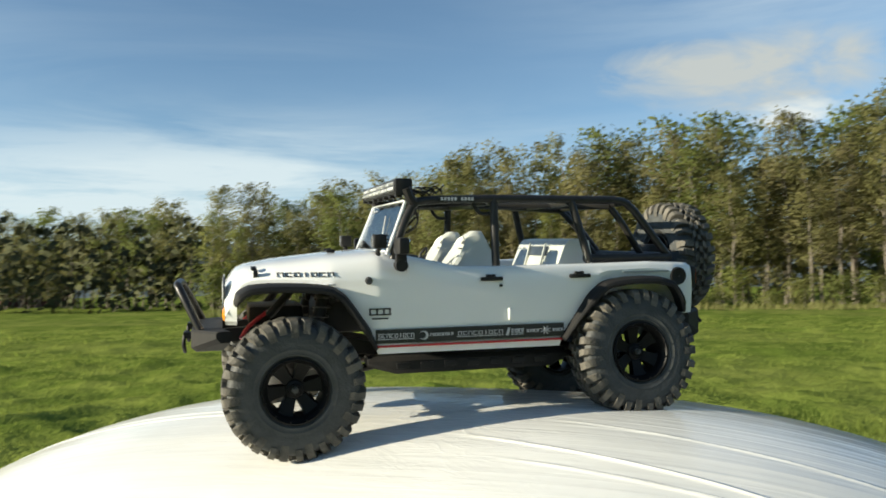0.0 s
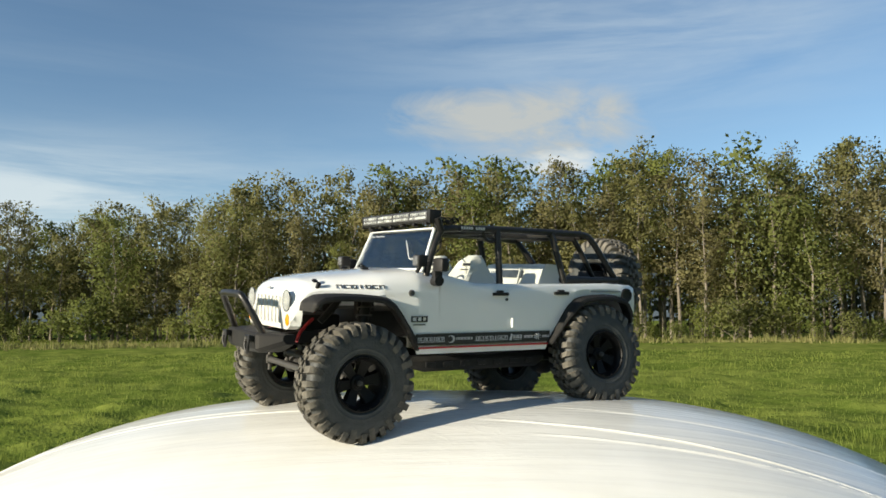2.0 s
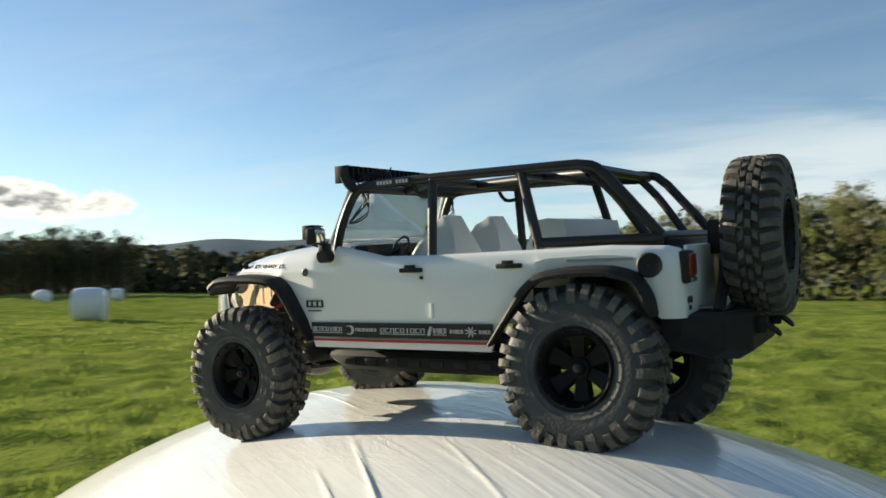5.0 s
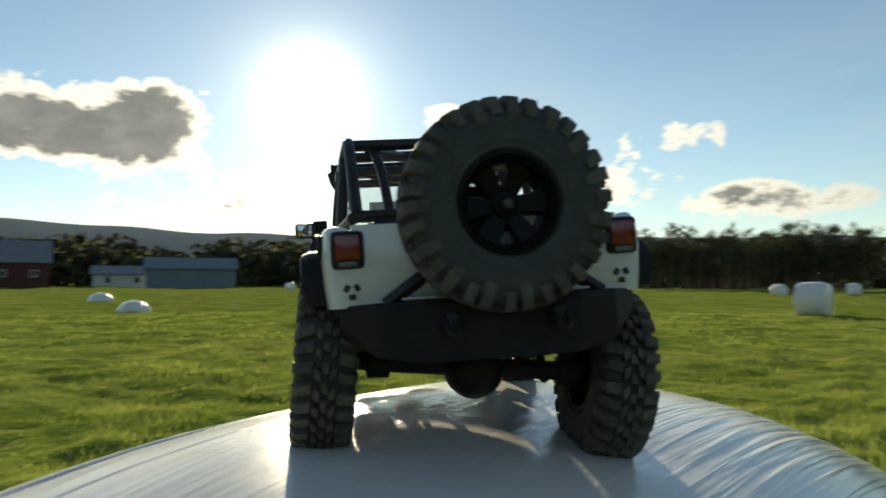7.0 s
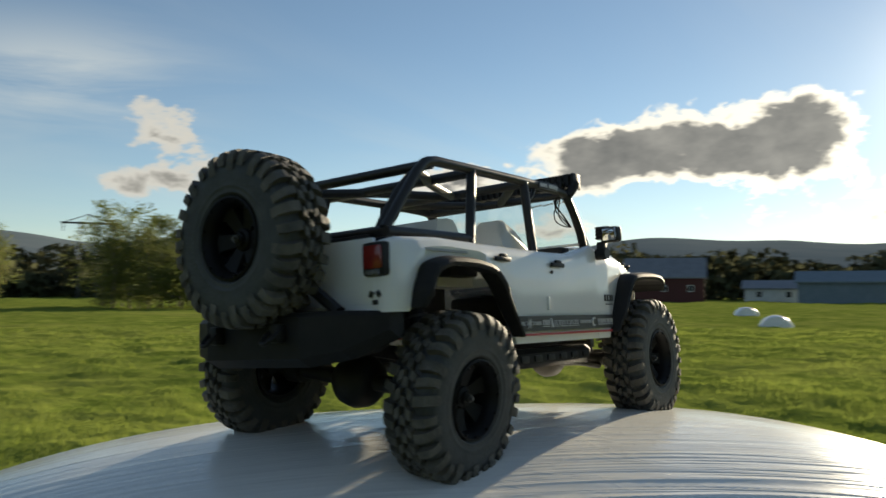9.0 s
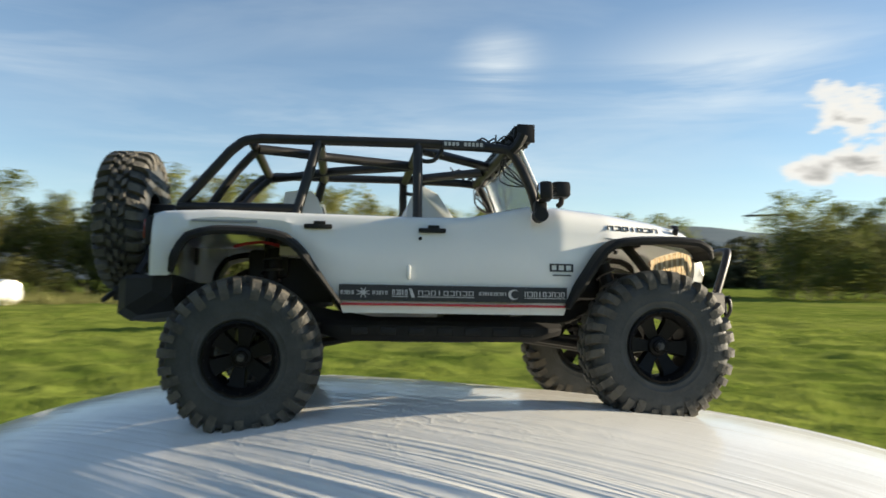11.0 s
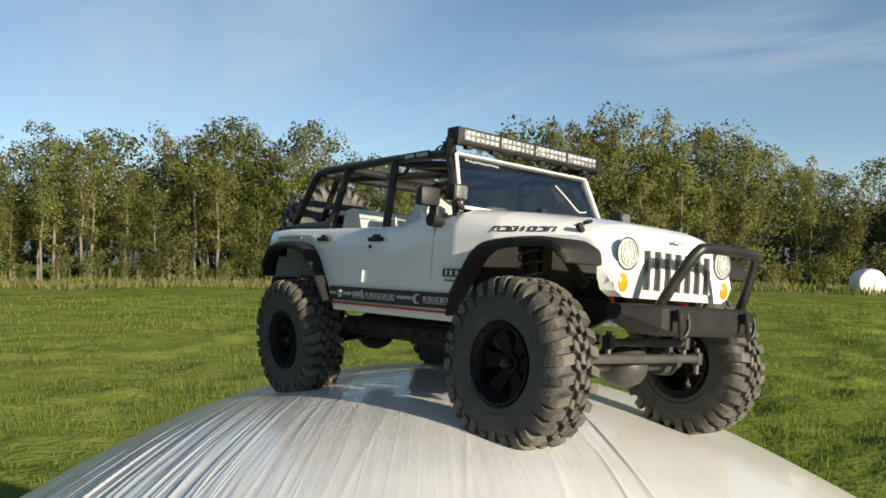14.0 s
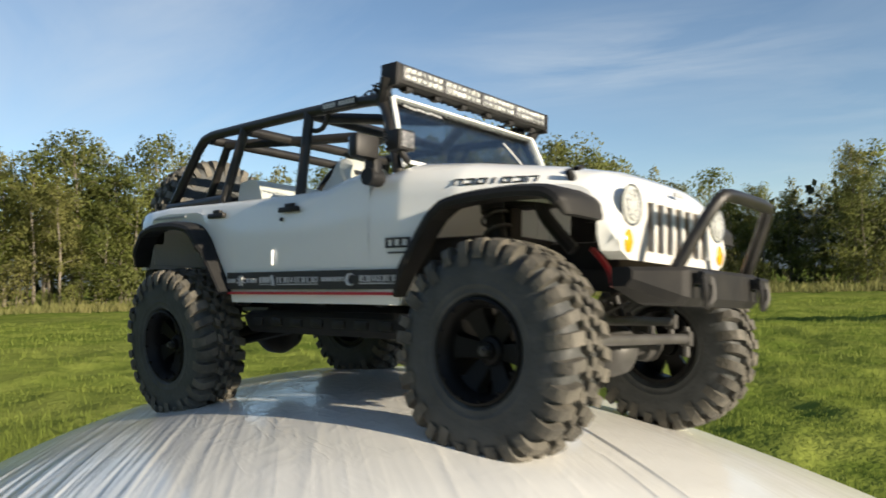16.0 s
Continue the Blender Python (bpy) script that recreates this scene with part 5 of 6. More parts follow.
def rim_mesh():
    """Six-spoke wheel, its face on the +y side."""
    bm = bmesh.new()
    add_lathe(bm, [(-0.0195, 0.0272), (-0.0195, 0.0245), (-0.0100, 0.0228), (0.0120, 0.0232), (0.0180, 0.0250), (0.0200, 0.0268), (0.0212, 0.0272), (0.0208, 0.0284), (0.0185, 0.0284)], 48, "y")
    add_lathe(bm, [(-0.006, 0.0001), (-0.006, 0.0075), (0.0055, 0.0085), (0.0080, 0.0075), (0.0090, 0.0050), (0.0110, 0.0045), (0.0115, 0.0001)], 24, "y")
    for k in range(6):
        a = k * math.pi / 3 + 0.2
        ca, sa = math.cos(a), math.sin(a)
        rings = []
        for r, w, o0, o1 in ((0.006, 0.0050, -0.0010, 0.0060), (0.0128, 0.0059, 0.0002, 0.0072), (0.0205, 0.0072, 0.0020, 0.0092), (0.0240, 0.0118, 0.0030, 0.0105)):
            rings.append([(r * ca - w * sa, o0, r * sa + w * ca), (r * ca - w * 0.8 * sa, o1, r * sa + w * 0.8 * ca), (r * ca + w * 0.8 * sa, o1, r * sa - w * 0.8 * ca), (r * ca + w * sa, o0, r * sa - w * ca)])
        add_loft(bm, rings, close=True, caps=(True, True))
    for k in range(12):
        a = k * math.pi / 6
        add_cyl(bm, (0.0262 * math.cos(a), 0.0200, 0.0262 * math.sin(a)), (0.0262 * math.cos(a), 0.0221, 0.0262 * math.sin(a)), 0.0009, segs=6)
    return mesh_of(bm, "wheel", RIM)


def hub_mesh():
    bm = bmesh.new()
    add_cyl(bm, (0, 0.0110, 0), (0, 0.0145, 0), 0.0030, segs=6)
    add_cyl(bm, (0, 0.0145, 0), (0, 0.0165, 0), 0.0016, segs=8)
    return mesh_of(bm, "wheel_nut", AXLE)


TYRE_ME, TREAD_ME, RIM_ME, HUB_ME = tyre_mesh(), tread_mesh(), rim_mesh(), hub_mesh()


def wheel(m, label):
    w = tagged(new("wheel", RIM_ME), label)
    w.parent = truck
    w.matrix_basis = m @ Matrix.Diagonal((0.972, 0.88, 0.972, 1.0))
    for name, me, lab in (("tyre", TYRE_ME, "dusty black rubber tyre"), ("tread", TREAD_ME, "chunky worn tread lugs"), ("wheel_nut", HUB_ME, "")):
        ob = new(name, me)
        ob.parent = w
        if lab:
            tagged(ob, lab)


for x, m, left, right, steer in ((0.160, front_pose, 0.105, 0.0982, 0.0), (-0.160, rear_pose, 0.1005, 0.0912, 0.0)):
    wheel(m @ pose(0, left, 0, 0, 20 if x > 0 else 47, steer), "black six-spoke wheel with a knobbly tyre")
    wheel(m @ pose(0, -right, 0, 0, 8 if x > 0 else 33, 180 + steer), "black six-spoke wheel with a knobbly tyre")
wheel(pose(-0.2635, -0.003, 0.1632, 0, 0, 90) @ pose(0, 0, 0, 0, 14, 0), "spare wheel on the tail carrier")
truck.matrix_world = pose(0, 0, 0, -3.75, 0.59, 0)


# ---- the meadow and what stands round it ----
# shallow hollows and rises of the field: x, y, depth, breadth
HOLLOWS = [(36, 33, 0.62, 9), (4, 47, 0.80, 8), (33.5, 7.85, 0.10, 4)]


def ground_z(x, y):
    dip = sum(d * math.exp(-((x - a) ** 2 + (y - b) ** 2) / w ** 2) for a, b, d, w in HOLLOWS) if 18 < math.hypot(x, y) < 75 else 0.0
    return flat_z(x, y) - dip


def flat_z(x, y):
    r = math.hypot(x, y)
    amp = min(1, max(0, (r - 2.0) / 4))
    if r > 60:
        return GROUND_Z + 0.25 * (noise.noise((x * 0.22, y * 0.22, 0.4)) + 0.9 * noise.noise((x * 0.7, y * 0.7, 2.0)))
    tuft = noise.noise((x * 1.7, y * 1.7, 3.0)) + 0.5 * noise.noise((x * 3.6, y * 3.6, 6.0))
    return GROUND_Z + amp * (0.07 * noise.noise((x * 0.22, y * 0.22, 0.4)) + 0.06 * noise.noise((x * 0.7, y * 0.7, 2.0)) + 0.072 * max(tuft, -0.25))


def build_ground():
    verts, faces = [], []
    radii = np.concatenate([[0.0], np.geomspace(1.5, 60, 240), np.geomspace(70, 4200, 16)])
    segs = 600
    for r in radii:
        for k in range(segs):
            a = 2 * math.pi * k / segs
            x, y = r * math.cos(a), r * math.sin(a)
            verts.append((x, y, ground_z(x, y) - (0.0004 * max(0, r - 300))))
    for i in range(len(radii) - 1):
        for k in range(segs):
            j = (k + 1) % segs
            faces.append((i * segs + k, (i + 1) * segs + k, (i + 1) * segs + j, i * segs + j))
    me = raw_mesh("ground", verts, faces, MEADOW)
    me.polygons.foreach_set("use_smooth", [True] * len(me.polygons))
    tagged(new("ground", me), "green mown meadow with uneven tufts", "meadow", kind="structure")


build_ground()


def blades(name, label, mat, count, r0, r1, a0, a1, height, width, power, seed, clump=0.0):
    """A scatter of single bent blades, as one mesh."""
    rnd = np.random.RandomState(seed)
    r = r0 + (r1 - r0) * rnd.rand(count) ** power
    a = np.radians(a0 + (a1 - a0) * rnd.rand(count))
    x, y = r * np.cos(a), r * np.sin(a)
    if clump:
        keep = np.array([noise.noise((px * 0.8, py * 0.8, 7.7)) + 0.35 * noise.noise((px * 2.5, py * 2.5, 1.1)) for px, py in zip(x, y)])
        keep = keep > rnd.uniform(-clump, clump * 0.6, count) - 0.1
        r, x, y = r[keep], x[keep], y[keep]
    n = len(r)
    z = np.array([ground_z(px, py) for px, py in zip(x, y)])
    tall = np.array([noise.noise((px * 0.9, py * 0.9, 4.4)) + 0.6 * noise.noise((px * 2.7, py * 2.7, 8.1)) for px, py in zip(x, y)])
    h = height * (0.5 + rnd.rand(n)) * (0.8 + 0.012 * r) * np.clip(0.8 + 1.1 * tall, 0.45, 2.0)
    w = width * (0.6 + 0.8 * rnd.rand(n)) * np.maximum(1, r / 9)
    t = rnd.rand(n) * 2 * np.pi
    lean = rnd.rand(n) * 0.7
    l = rnd.rand(n) * 2 * np.pi
    dx, dy = np.cos(t) * w, np.sin(t) * w
    mx, my = x + np.cos(l) * lean * h * 0.4, y + np.sin(l) * lean * h * 0.4
    ex, ey = x + np.cos(l) * lean * h, y + np.sin(l) * lean * h
    v = np.empty((n, 5, 3))
    v[:, 0] = np.stack([x - dx, y - dy, z - 0.02], 1)
    v[:, 1] = np.stack([x + dx, y + dy, z - 0.02], 1)
    v[:, 2] = np.stack([mx + dx * 0.7, my + dy * 0.7, z + h * 0.6], 1)
    v[:, 3] = np.stack([mx - dx * 0.7, my - dy * 0.7, z + h * 0.6], 1)
    v[:, 4] = np.stack([ex, ey, z + h], 1)
    verts = v.reshape(-1, 3).tolist()
    faces = []
    for i in range(n):
        b = 5 * i
        faces += [(b, b + 1, b + 2, b + 3), (b + 3, b + 2, b + 4)]
    tagged(new(name, raw_mesh(name, verts, faces, mat)), label, "grass", kind="stuff")


blades("grass", "fresh green meadow grass in loose tufts", BLADE, 220000, 2.0, 30, 0, 360, 0.06, 0.0035, 1.0, 1, 0.8)
blades("grass", "fresh green meadow grass near the bale", BLADE, 110000, 2.2, 10, 0, 360, 0.05, 0.0026, 0.8, 4, 0.8)
blades("dry_grass", "pale dry grass along the wood's edge", STRAW, 22000, 39, 47, 82, 172, 0.26, 0.006, 1.0, 2, 0.5)
blades("dry_grass", "pale dry grass along the wood's edge", STRAW, 9000, 39, 47, -150, -88, 0.2, 0.006, 1.0, 3, 0.5)


FACING = {}


def clump_normals(me, normals):
    me.polygons.foreach_set("use_smooth", [True] * len(me.polygons))
    me.normals_split_custom_set_from_vertices(normals.tolist())


# trees: a tapered trunk with limbs, and a crown of many small leaf clumps
def tree_meshes(seed, height, spread, leaves, leaf, mat, low=0.22, bare=False):
    rnd = random.Random(seed)
    bm = bmesh.new()
    bend = [Vector((0, 0, 0))]
    for k in range(1, 7):
        bend.append(Vector((rnd.uniform(-0.10, 0.10) * k * 0.5, rnd.uniform(-0.10, 0.10) * k * 0.5, height * 0.93 * k / 6)))

    def at(f):
        f = min(max(f, 0), 0.999) * 6
        i = int(f)
        return bend[i].lerp(bend[i + 1], f - i)

    r0 = 0.010 * height + 0.02
    for i in range(6):
        add_cyl(bm, bend[i], bend[i + 1], r0 * (1 - i / 6.6), r0 * (1 - (i + 1) / 6.6), 7, False)
    heads = []
    limbs = 18
    for k in range(limbs):
        f = low + (0.97 - low) * (k + rnd.random()) / limbs
        a = k * 2.4 + rnd.uniform(-0.6, 0.6)
        reach = spread * (1.05 - f) ** 0.42 * rnd.uniform(0.45, 1.12) * min(1, 0.45 + (f - low) * 3)
        p = at(f)
        tip = p + Vector((math.cos(a) * reach, math.sin(a) * reach, reach * rnd.uniform(0.3, 1.0)))
        add_cyl(bm, p, tip, r0 * 0.32 * (1.05 - f), 0.010, 5, False)
        heads.append((tip, reach * 0.50 + 0.34))
        heads.append((p.lerp(tip, 0.55), reach * 0.40 + 0.26))
    heads.append((at(0.97), 0.42))
    trunk = mesh_of(bm, "trunk", BARK)
    g = np.random.RandomState(seed)
    centres = np.array([list(h[0]) for h in heads])
    radius = np.array([h[1] for h in heads])
    pick = g.choice(len(heads), leaves, p=radius ** 1.6 / (radius ** 1.6).sum())
    d = g.normal(size=(leaves, 3))
    d /= np.linalg.norm(d, axis=1)[:, None]
    pos = centres[pick] + d * (radius[pick] * g.rand(leaves) ** 0.42)[:, None] * np.array([1, 1, 0.85])
    u = g.normal(size=(leaves, 3))
    u /= np.linalg.norm(u, axis=1)[:, None]
    w = np.cross(u, g.normal(size=(leaves, 3)))
    w /= np.linalg.norm(w, axis=1)[:, None]
    # leaves shade as the clump that they sit on, and turn their faces outwards
    out = d * 0.8 + u * 0.25
    out[:, :2] += pos[:, :2] / np.maximum(0.4, np.linalg.norm(pos[:, :2], axis=1))[:, None] * 0.8
    out[:, 2] += 0.3
    out /= np.linalg.norm(out, axis=1)[:, None]
    w *= np.where((np.cross(u, w) * out).sum(1) < 0, -1.0, 1.0)[:, None]
    sz = (leaf * (0.5 + g.rand(leaves)))[:, None]
    quad = np.stack([pos - u * sz, pos - w * sz * 0.6, pos + u * sz, pos + w * sz * 0.6], 1)
    crown = raw_mesh("crown", quad.reshape(-1, 3).tolist(), [(4 * i, 4 * i + 1, 4 * i + 2, 4 * i + 3) for i in range(leaves)], mat)
    clump_normals(crown, np.repeat(out, 4, axis=0))
    FACING[crown.name] = out
    return trunk, crown


def tree_thing(seed, height, spread, leaves, leaf, mat, label, group, low=0.22):
    trunk, crown = tree_meshes(seed, height, spread, leaves, leaf, mat, low)
    ob = thing("tree", label, "tree", group)
    for name, me in (("trunk", trunk), ("crown", crown)):
        c = new(name, me)
        c.parent = ob
    return ob


WOODS = "trees at the meadow's edge"
KINDS = [
    tree_thing(11, 10.0, 1.9, 4400, 0.076, LEAF, "slender birch with olive-green leaves and pale trunk", WOODS, 0.20),
    tree_thing(12, 11.0, 2.2, 4600, 0.076, LEAF, "tall aspen with loose yellow-green crown", WOODS, 0.24),
    tree_thing(13, 9.0, 2.3, 4600, 0.076, LEAF_DARK, "broad alder with dark green crown", WOODS, 0.14),
    tree_thing(14, 10.5, 1.6, 3200, 0.072, LEAF, "thin birch with sparse crown and visible trunk", WOODS, 0.32),
    tree_thing(15, 8.0, 2.5, 4800, 0.076, LEAF_DARK, "bushy grey alder in full leaf", WOODS, 0.08),
    tree_thing(16, 9.5, 1.8, 4100, 0.076, LEAF, "birch with drooping olive crown", WOODS, 0.1),
]
WESTERN = [
    tree_thing(31, 10.0, 1.9, 3600, 0.076, LEAF_BROWN, "slender birch with thinning brown-olive crown", WOODS, 0.24),
    tree_thing(32, 11.0, 2.1, 3800, 0.076, LEAF_BROWN, "tall birch with browning open crown", WOODS, 0.28),
    tree_thing(33, 9.5, 2.2, 4300, 0.076, LEAF_BROWN, "broad alder with dull olive crown", WOODS, 0.10),
]
SHRUBS = [
    tree_thing(21, 3.0, 1.7, 1700, 0.08, LEAF, "low leafy willow shrub at the wood's edge", "shrubs at the wood's edge", 0.02),
    tree_thing(22, 2.2, 1.5, 1500, 0.08, LEAF_DARK, "low dark green shrub at the wood's edge", "shrubs at the wood's edge", 0.02),
]
HEIGHTS = {id(k): h for k, h in zip(KINDS + WESTERN + SHRUBS, (10.0, 11.0, 9.0, 10.5, 8.0, 9.5, 10.0, 11.0, 9.5, 3.0, 2.2))}
used = set()


def plant(proto, x, y, height, turn):
    s = height / HEIGHTS[id(proto)]
    m = pose(x, y, ground_z(x, y) - 0.05, 0, 0, turn)
    if id(proto) in used:
        ob = copy_thing(proto, m)
    else:
        ob = proto
        used.add(id(proto))
        ob.matrix_basis = m
    ob.scale = (s, s, s)


rnd = random.Random(42)
# (heading, heading, distance there, distance here, top elevation there, here, spacing in degrees)
EDGES = [
    (-152, -128, 47, 46, 10.9, 11.9, 1.5), (-128, -104, 47, 52, 11.3, 9.6, 1.5), (-104, -88, 54, 60, 8.4, 7.2, 1.6), (-88, -66, 75, 105, 6.4, 4.2, 1.2),
    (51.5, 60, 64, 66, 5.0, 5.6, 1.6), (66, 88, 95, 78, 4.7, 5.2, 1.2), (88, 104, 60, 56, 6.4, 7.6, 1.6), (104, 112, 62, 60, 5.2, 6.6, 1.6),
    # headings 176 to 206: unseen trees, added only for light and reflections
    (112, 118, 60, 58, 5.2, 7.5, 1.6), (118, 126, 57, 55, 8.0, 10.3, 1.5), (126, 136, 54, 52, 9.9, 9.7, 1.5), (136, 140, 52, 52, 9.4, 9.0, 1.5), (140, 149, 53, 53, 7.7, 7.4, 1.5), (149, 158, 52, 52, 9.6, 9.6, 1.5), (158, 174, 53, 54, 8.9, 8.0, 1.5), (176, 206, 58, 52, 9.5, 11.5, 3.2),
    (-37, -22, 125, 125, 3.6, 3.9, 0.9),
]
BACK = {"leaf": [], "dark": [], "brown": [], "far": [], "bark": []}
for a0, a1, d0, d1, e0, e1, step in EDGES:
    near = max(d0, d1) < 67
    for row in range(4):
        single = near and row < 2
        gap = step * (1.5 if single else 1.0)
        a = a0 + rnd.random() * gap
        while a < a1:
            f = (a - a0) / (a1 - a0)
            d = d0 + (d1 - d0) * f + row * 2.8 + rnd.uniform(-1.2, 1.2)
            top = 1.07 * (e0 + (e1 - e0) * f) * rnd.choice((0.66, 0.76, 0.86, 0.93, 1.0, 1.06)) * (0.9, 1.0, 1.0, 0.95)[row]
            h = d * math.tan(radians(top)) + 1.15
            kind, turn = rnd.choice(WESTERN * 2 + KINDS[2:5] if a < -66 else [KINDS[2], KINDS[4]] if 50 < a < 62 else KINDS), rnd.uniform(0, 360)
            x, y = d * math.cos(radians(a)), d * math.sin(radians(a))
            if single:
                plant(kind, x, y, h, turn)
            else:
                sc = h / HEIGHTS[id(kind)]
                m = np.array(pose(x, y, ground_z(x, y) - 0.05, 0, 0, turn)) @ np.diag([sc, sc, sc, 1])
                meshes = {c.name.split('.')[0]: c.data for c in kind.children}
                trunk, crown = meshes["trunk"], meshes["crown"]
                # crowns past 110 m take the leaf colour with backlit shade painted in
                for me, pile, part_of in ((trunk, "bark", 1), (crown, "far" if d > 110 else "leaf" if crown.materials[0].name == LEAF.name else "brown" if crown.materials[0].name == LEAF_BROWN.name else "dark", 2)):
                    co = np.empty(len(me.vertices) * 3)
                    me.vertices.foreach_get("co", co)
                    co = co.reshape(-1, 3)
                    fc = np.array([p.vertices[:] for p in me.polygons]) if part_of == 1 else np.arange(len(co)).reshape(-1, 4)
                    if part_of == 2:
                        fc = fc[:: 2]
                        mid = co[fc].mean(1, keepdims=True)
                        co = (mid + (co[fc] - mid) * 1.3).reshape(-1, 3)
                        fc = np.arange(len(co)).reshape(-1, 4)
                    way = FACING[crown.name][::2] @ np.array(pose(0, 0, 0, 0, 0, turn))[:3, :3].T if part_of == 2 else None
                    BACK[pile].append((co @ m[:3, :3].T + m[:3, 3], fc, way))
            a += gap * rnd.uniform(0.75, 1.3)
    a = a0
    while a < a1 and near:
        f = (a - a0) / (a1 - a0)
        d = d0 + (d1 - d0) * f - 2.0 + rnd.uniform(-0.8, 0.8)
        plant(rnd.choice(SHRUBS), d * math.cos(radians(a)), d * math.sin(radians(a)), rnd.uniform(0.9, 2.7) * d / 52, rnd.uniform(0, 360))
        a += step * rnd.uniform(0.9, 1.5)

for pile, mat, name, label in (("leaf", LEAF, "woodland", "olive crowns of the wood behind its first trees"), ("dark", LEAF_DARK, "woodland", "dark green crowns of the wood behind its first trees"),
                               ("brown", LEAF_BROWN, "woodland", "browning crowns of the western wood behind its first trees"), ("far", FARLEAF, "woodland", "crowns of a grove beyond the field, backlit shade put into their colour"), ("bark", BARK, "woodland_trunks", "pale trunks of the wood behind its first trees")):
    vs, fs, ns, base = [], [], [], 0
    for co, fc, way in BACK[pile]:
        vs.append(co)
        ns.append(way)
        fs.append(fc + base)
        base += len(co)
    me = raw_mesh(name, np.concatenate(vs).tolist(), np.concatenate(fs).tolist(), mat)
    if pile != "bark":
        clump_normals(me, np.repeat(np.concatenate(ns), 4, axis=0))
    tagged(new(name, me), label, "trees", kind="stuff")


def far_woods():
    """A belt of distant trees, told apart only as crowns."""
    g = np.random.RandomState(9)
    verts, faces, ways = [], [], []

    def crown(x, y, h, w, count, size):
        base = len(verts)
        for i in range(count):
            z = (g.rand() ** 0.8) * h
            rad = w * math.sqrt(max(0.05, 1 - (z / h - 0.35) ** 2 * 1.7)) * g.rand() ** 0.4
            t = g.rand() * 2 * math.pi
            p = np.array([x + rad * math.cos(t), y + rad * math.sin(t), GROUND_Z - 0.3 + z])
            u, v = g.normal(size=3), g.normal(size=3)
            u /= np.linalg.norm(u)
            v = np.cross(u, v)
            v /= np.linalg.norm(v)
            s = size * (0.5 + g.rand())
            q = np.array([math.cos(t), math.sin(t), 1.4 * z / h - 0.3]) + u * 0.3
            v = v if np.cross(u, v) @ q > 0 else -v
            k = len(verts)
            verts.extend([tuple(p - u * s), tuple(p - v * s * 0.7), tuple(p + u * s), tuple(p + v * s * 0.7)])
            faces.append((k, k + 1, k + 2, k + 3))
            ways.extend([q / np.linalg.norm(q)] * 4)

    for a in np.arange(-70, 100, 0.42):
        for d0, e in ((205, 2.5), (235, 2.9)):
            d = d0 + g.uniform(-14, 14)
            el = e - 0.2 + 1.3 * noise.noise((a * 0.15, d0, 0)) + 0.5 * noise.noise((a * 0.6, d0, 3)) + g.uniform(-0.6, 0.4)
            h = d * math.tan(radians(max(1.2, el))) + 1.2
            crown(d * math.cos(radians(a + g.uniform(-0.2, 0.2))), d * math.sin(radians(a)), h, h * 0.34, 100, 0.85)
    for a in np.arange(100, 290, 1.3):
        d = 72 + g.uniform(-6, 6)
        crown(d * math.cos(radians(a)), d * math.sin(radians(a)), 6.5 + g.uniform(-2, 1.5), 2.8, 120, 0.34)
    me = raw_mesh("far_woods", verts, faces, FARLEAF)
    clump_normals(me, np.array(ways))
    tagged(new("far_woods", me), "dark belt of distant mixed trees beyond the meadow", "trees", kind="stuff")


far_woods()


def hills():
    verts, faces = [], []
    k = 360
    for i in range(k):
        a = 2 * math.pi * i / k
        deg = math.degrees(a)
        e = 3.3 + 1.0 * noise.noise((math.cos(a) * 3, math.sin(a) * 3, 0.2)) + 0.5 * noise.noise((math.cos(a) * 9, math.sin(a) * 9, 0.9))
        for c, wdt, up in ((-45, 10, 0.2), (-52, 7, 0.0), (48, 9, 0.1), (15, 10, 0.7), (70, 9, 0.5), (100, 8, 1.0), (-12, 9, -0.8)):
            dd = (deg - c + 180) % 360 - 180
            e += up * math.exp(-(dd / wdt) ** 2)
        for d, f in ((1500, 0.0), (2300, 0.55), (3000, 1.0), (3600, 0.85)):
            verts.append((d * math.cos(a), d * math.sin(a), -6 + f * 3000 * math.tan(radians(e))))
    for i in range(k):
        j = (i + 1) % k
        for m in range(3):
            faces.append((i * 4 + m, j * 4 + m, j * 4 + m + 1, i * 4 + m + 1))
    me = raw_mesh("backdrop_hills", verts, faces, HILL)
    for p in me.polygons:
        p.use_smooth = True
    tagged(new("backdrop_hills", me), "long wooded hills, distance haze put into their blue-grey colour", "hills", kind="structure")


hills()


# other wrapped bales on the field
def field_bale():
    bm = bmesh.new()
    prof = []
    for t in np.linspace(0, 1, 13):
        prof.append((-0.62 + 1.24 * t, 0.66 * (1 - abs(2 * t - 1) ** 5) ** 0.2 if 0 < t < 1 else 0.02))
    add_lathe(bm, prof, 40, "x")
    for v in bm.verts:
        v.co.z = max(v.co.z, -0.52) + 0.52
        k = 0.012 * noise.noise(v.co * 5.0)
        v.co += Vector((k, k, 0 if v.co.z < 0.01 else k))
    return mesh_of(bm, "hay_bale", FILM)


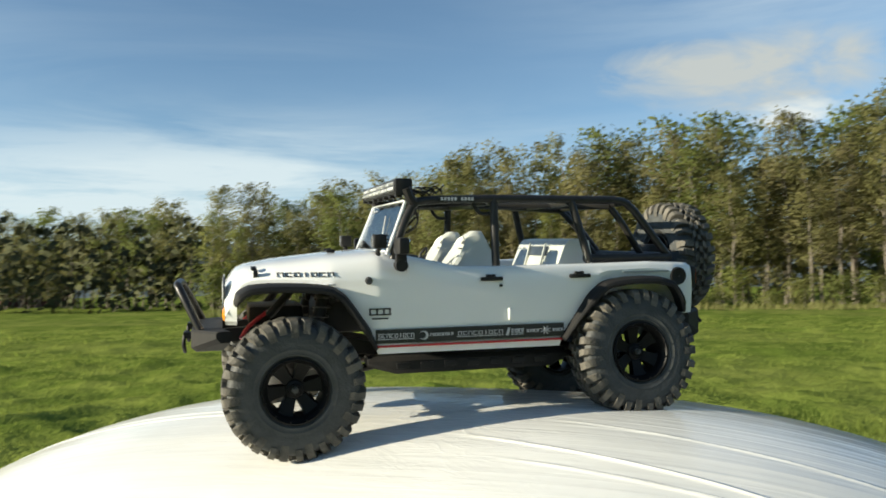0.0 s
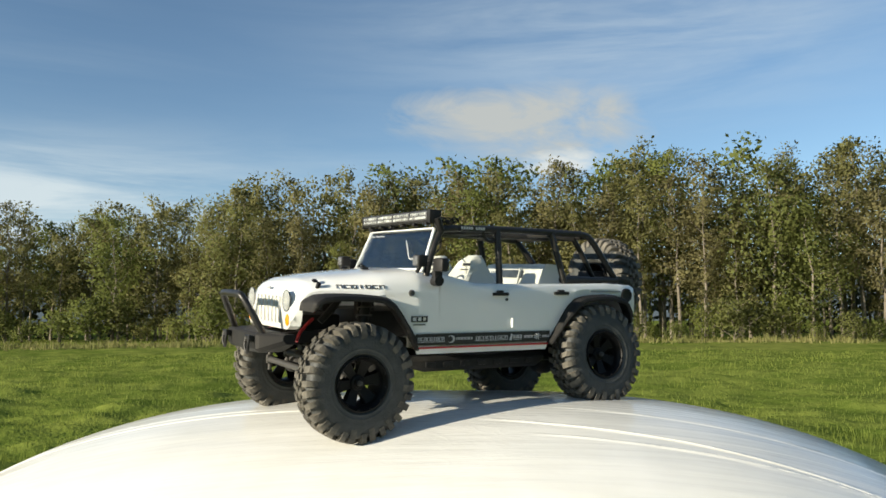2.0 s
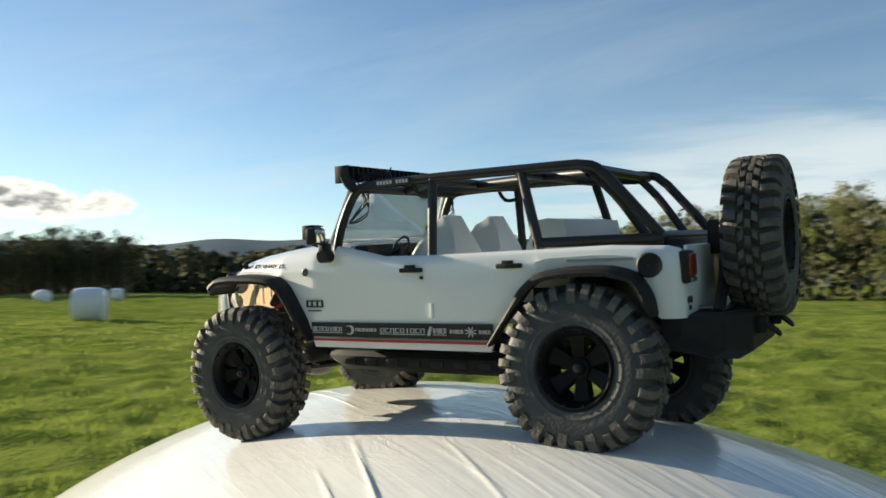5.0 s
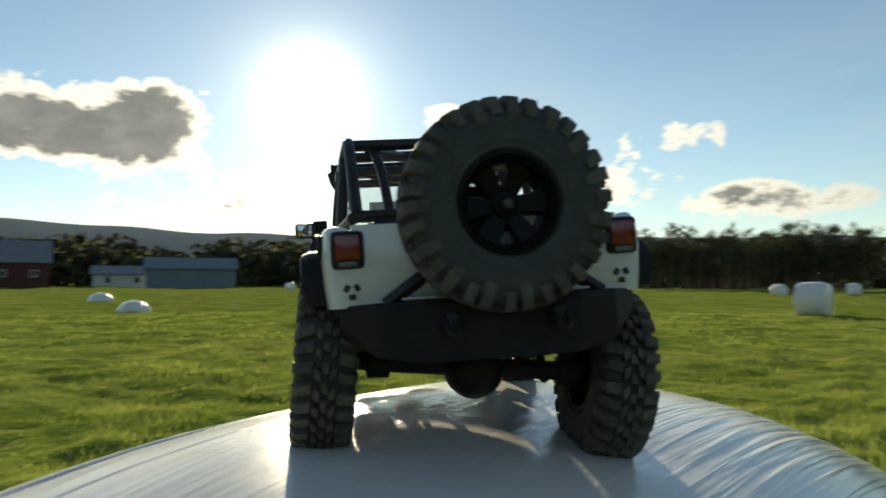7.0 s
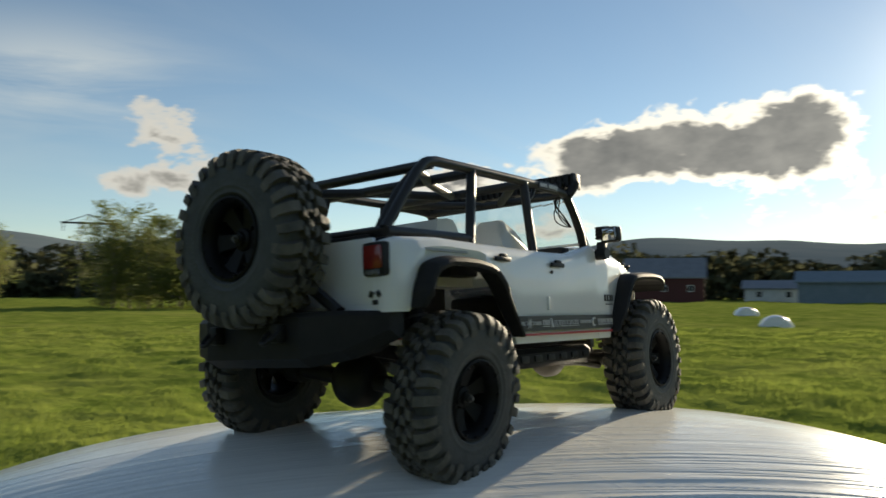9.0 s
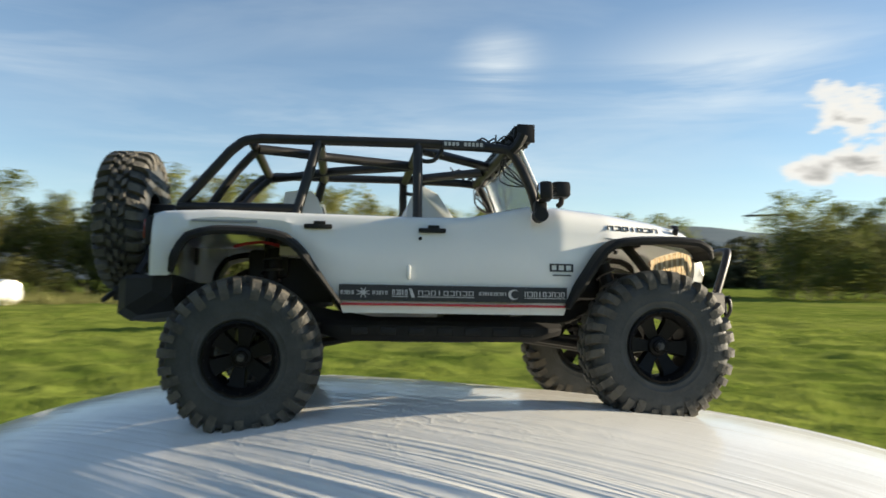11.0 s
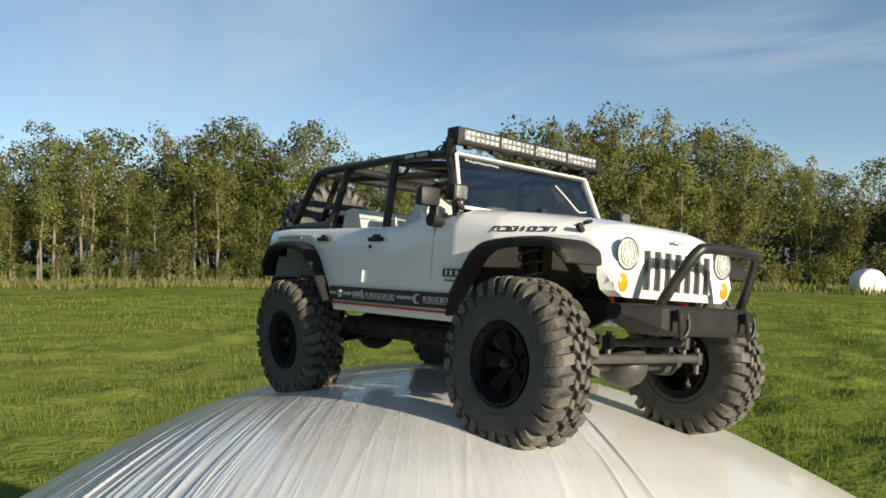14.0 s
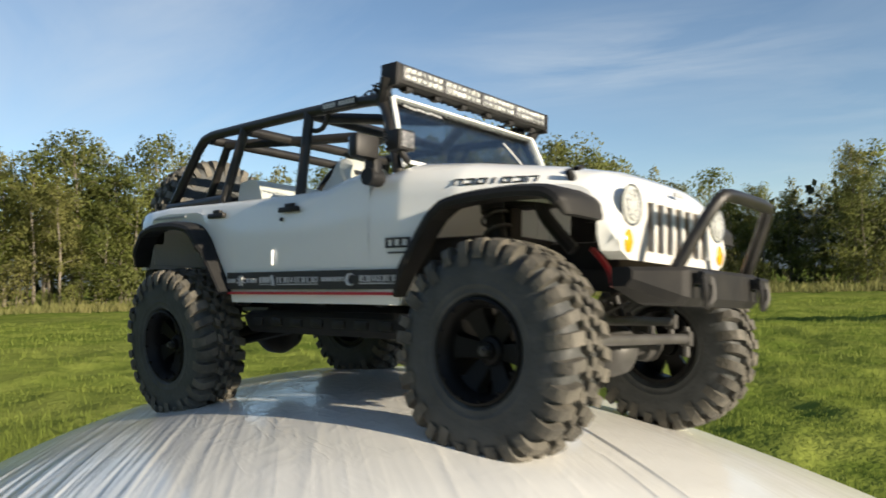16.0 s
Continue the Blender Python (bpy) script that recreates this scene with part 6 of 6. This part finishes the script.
FIELD_ME = field_bale()
for x, y, turn in [(21.6, -21.3, 70), (25.5, -17.2, 40), (70, -43, 10), (66, -48, 40), (47.6, 12.9, 30), (33.5, 7.85, 20), (36, 33, 60), (104, 4.5, 10), (107, -1.5, 50),
                   (-15.6, 37.8, 140), (0.6, 43, 20), (4.5, 51, 75), (7.4, 51, 15), (-1.4, 18.5, 60), (80, -87, 30), (81, -92, 70), (77, -93, 10)]:
    ob = tagged(new("hay_bale", FIELD_ME), "round silage bale in white film on the meadow", "hay bale", "bales on the field")
    on_end = (x, y) == (21.6, -21.3)
    sunk = 0.68 if (x, y) in ((47.6, 12.9), (33.5, 7.85)) else 0.35 if (x, y) in ((0.6, 43), (4.5, 51), (7.4, 51)) else 0.01
    ob.matrix_world = pose(x, y, ground_z(x, y) - sunk + (0.60 if on_end else 0.0), 0, 90 if on_end else 0, turn)


# far farm buildings
def building(name, label, x, y, turn, lx, ly, wall_h, roof_h, wall_mat, roof_mat, windows):
    b = thing(name, label, "building")
    bm = bmesh.new()
    add_box(bm, (0, 0, wall_h / 2), (lx, ly, wall_h))
    part("wall", bm, wall_mat, b, smooth=False)
    bm = bmesh.new()
    o = 0.5
    add_loft(bm, [[(sx * (lx / 2 + o), -ly / 2 - o, wall_h - 0.25), (sx * (lx / 2 + o), 0, wall_h + roof_h), (sx * (lx / 2 + o), ly / 2 + o, wall_h - 0.25), (sx * (lx / 2 + o), ly / 2 + o, wall_h), (sx * (lx / 2 + o), 0, wall_h + roof_h + 0.3), (sx * (lx / 2 + o), -ly / 2 - o, wall_h)] for sx in (-1, 1)], close=True, caps=(True, True))
    part("roof", bm, roof_mat, b, smooth=False)
    bm = bmesh.new()
    for sx in (-1, 1):
        add_loft(bm, [[(sx * lx / 2 - 0.05, -ly / 2, wall_h), (sx * lx / 2 - 0.05, 0, wall_h + roof_h), (sx * lx / 2 - 0.05, ly / 2, wall_h)], [(sx * lx / 2 + 0.05, -ly / 2, wall_h), (sx * lx / 2 + 0.05, 0, wall_h + roof_h), (sx * lx / 2 + 0.05, ly / 2, wall_h)]], close=True, caps=(True, True))
    part("gable", bm, wall_mat, b, smooth=False)
    for k in range(windows):
        for sy in (-1, 1):
            bm = bmesh.new()
            wx = (k + 0.5) / windows * lx - lx / 2
            add_box(bm, (wx, sy * (ly / 2 + 0.03), wall_h * 0.55), (1.1, 0.12, 1.2))
            w = part("window", bm, PAINTED, b, smooth=False)
            bm = bmesh.new()
            add_box(bm, (wx, sy * (ly / 2 + 0.10), wall_h * 0.55), (0.9, 0.06, 1.0))
            part("pane", bm, DARKGLASS, w, smooth=False)
    b.matrix_world = pose(x, y, ground_z(x, y) - 0.1, 0, 0, turn)


def polar(d, a):
    return d * math.cos(radians(a)), d * math.sin(radians(a))


building("barn", "long dark red barn with grey roof beyond the field", *polar(155, 20.6), 108, 14, 9, 4.6, 3.4, BARN_RED, BARN_ROOF, 3)
building("farm_shed", "low white farm shed at the field's far side", *polar(160, 13.6), 104, 10, 6, 2.6, 1.2, PAINTED, BARN_ROOF, 2)
building("farm_hall", "blue-grey sheet metal hall beyond the field", *polar(150, 9.2), 100, 15, 9, 3.6, 1.6, BLUEHALL, BLUEHALL, 0)
building("house", "red farmhouse half hidden by trees", *polar(160, -27.5), 60, 12, 9, 4.5, 3.0, BARN_RED, BARN_ROOF, 3)
building("house", "reddish house with white trim among trees", *polar(110, -78), 20, 8, 7, 4.0, 2.6, BARN_RED, BARN_ROOF, 2)


def pylon(x, y):
    t = thing("power_pylon", "grey lattice power pylon beyond the trees", "pylon")
    for s in (1, -1):
        bm = bmesh.new()
        for q in (1, -1):
            add_cyl(bm, (s * 1.8, q * 0.8, 0), (s * 1.6, q * 0.3, 17), 0.16, 0.12, 6)
        for k in range(7):
            add_cyl(bm, (s * 1.8, -0.8, 2.2 * k), (s * 1.75, 0.8, 2.2 * (k + 1)), 0.07, segs=5)
        part("leg", bm, AXLE, t)
    bm = bmesh.new()
    add_box(bm, (0, 0, 16.6), (11, 0.4, 0.4))
    add_cyl(bm, (-5, 0, 16.6), (0, 0, 18.6), 0.1, segs=5)
    add_cyl(bm, (5, 0, 16.6), (0, 0, 18.6), 0.1, segs=5)
    part("crossarm", bm, AXLE, t)
    for k in (-5, -1, 1, 5):
        bm = bmesh.new()
        add_cyl(bm, (k, 0, 16.4), (k, 0, 14.8), 0.12, segs=6)
        part("insulator", bm, DARKGLASS, t)
    t.matrix_world = pose(x, y, GROUND_Z - 0.2, 0, 0, 150)


pylon(*polar(190, 60.5))
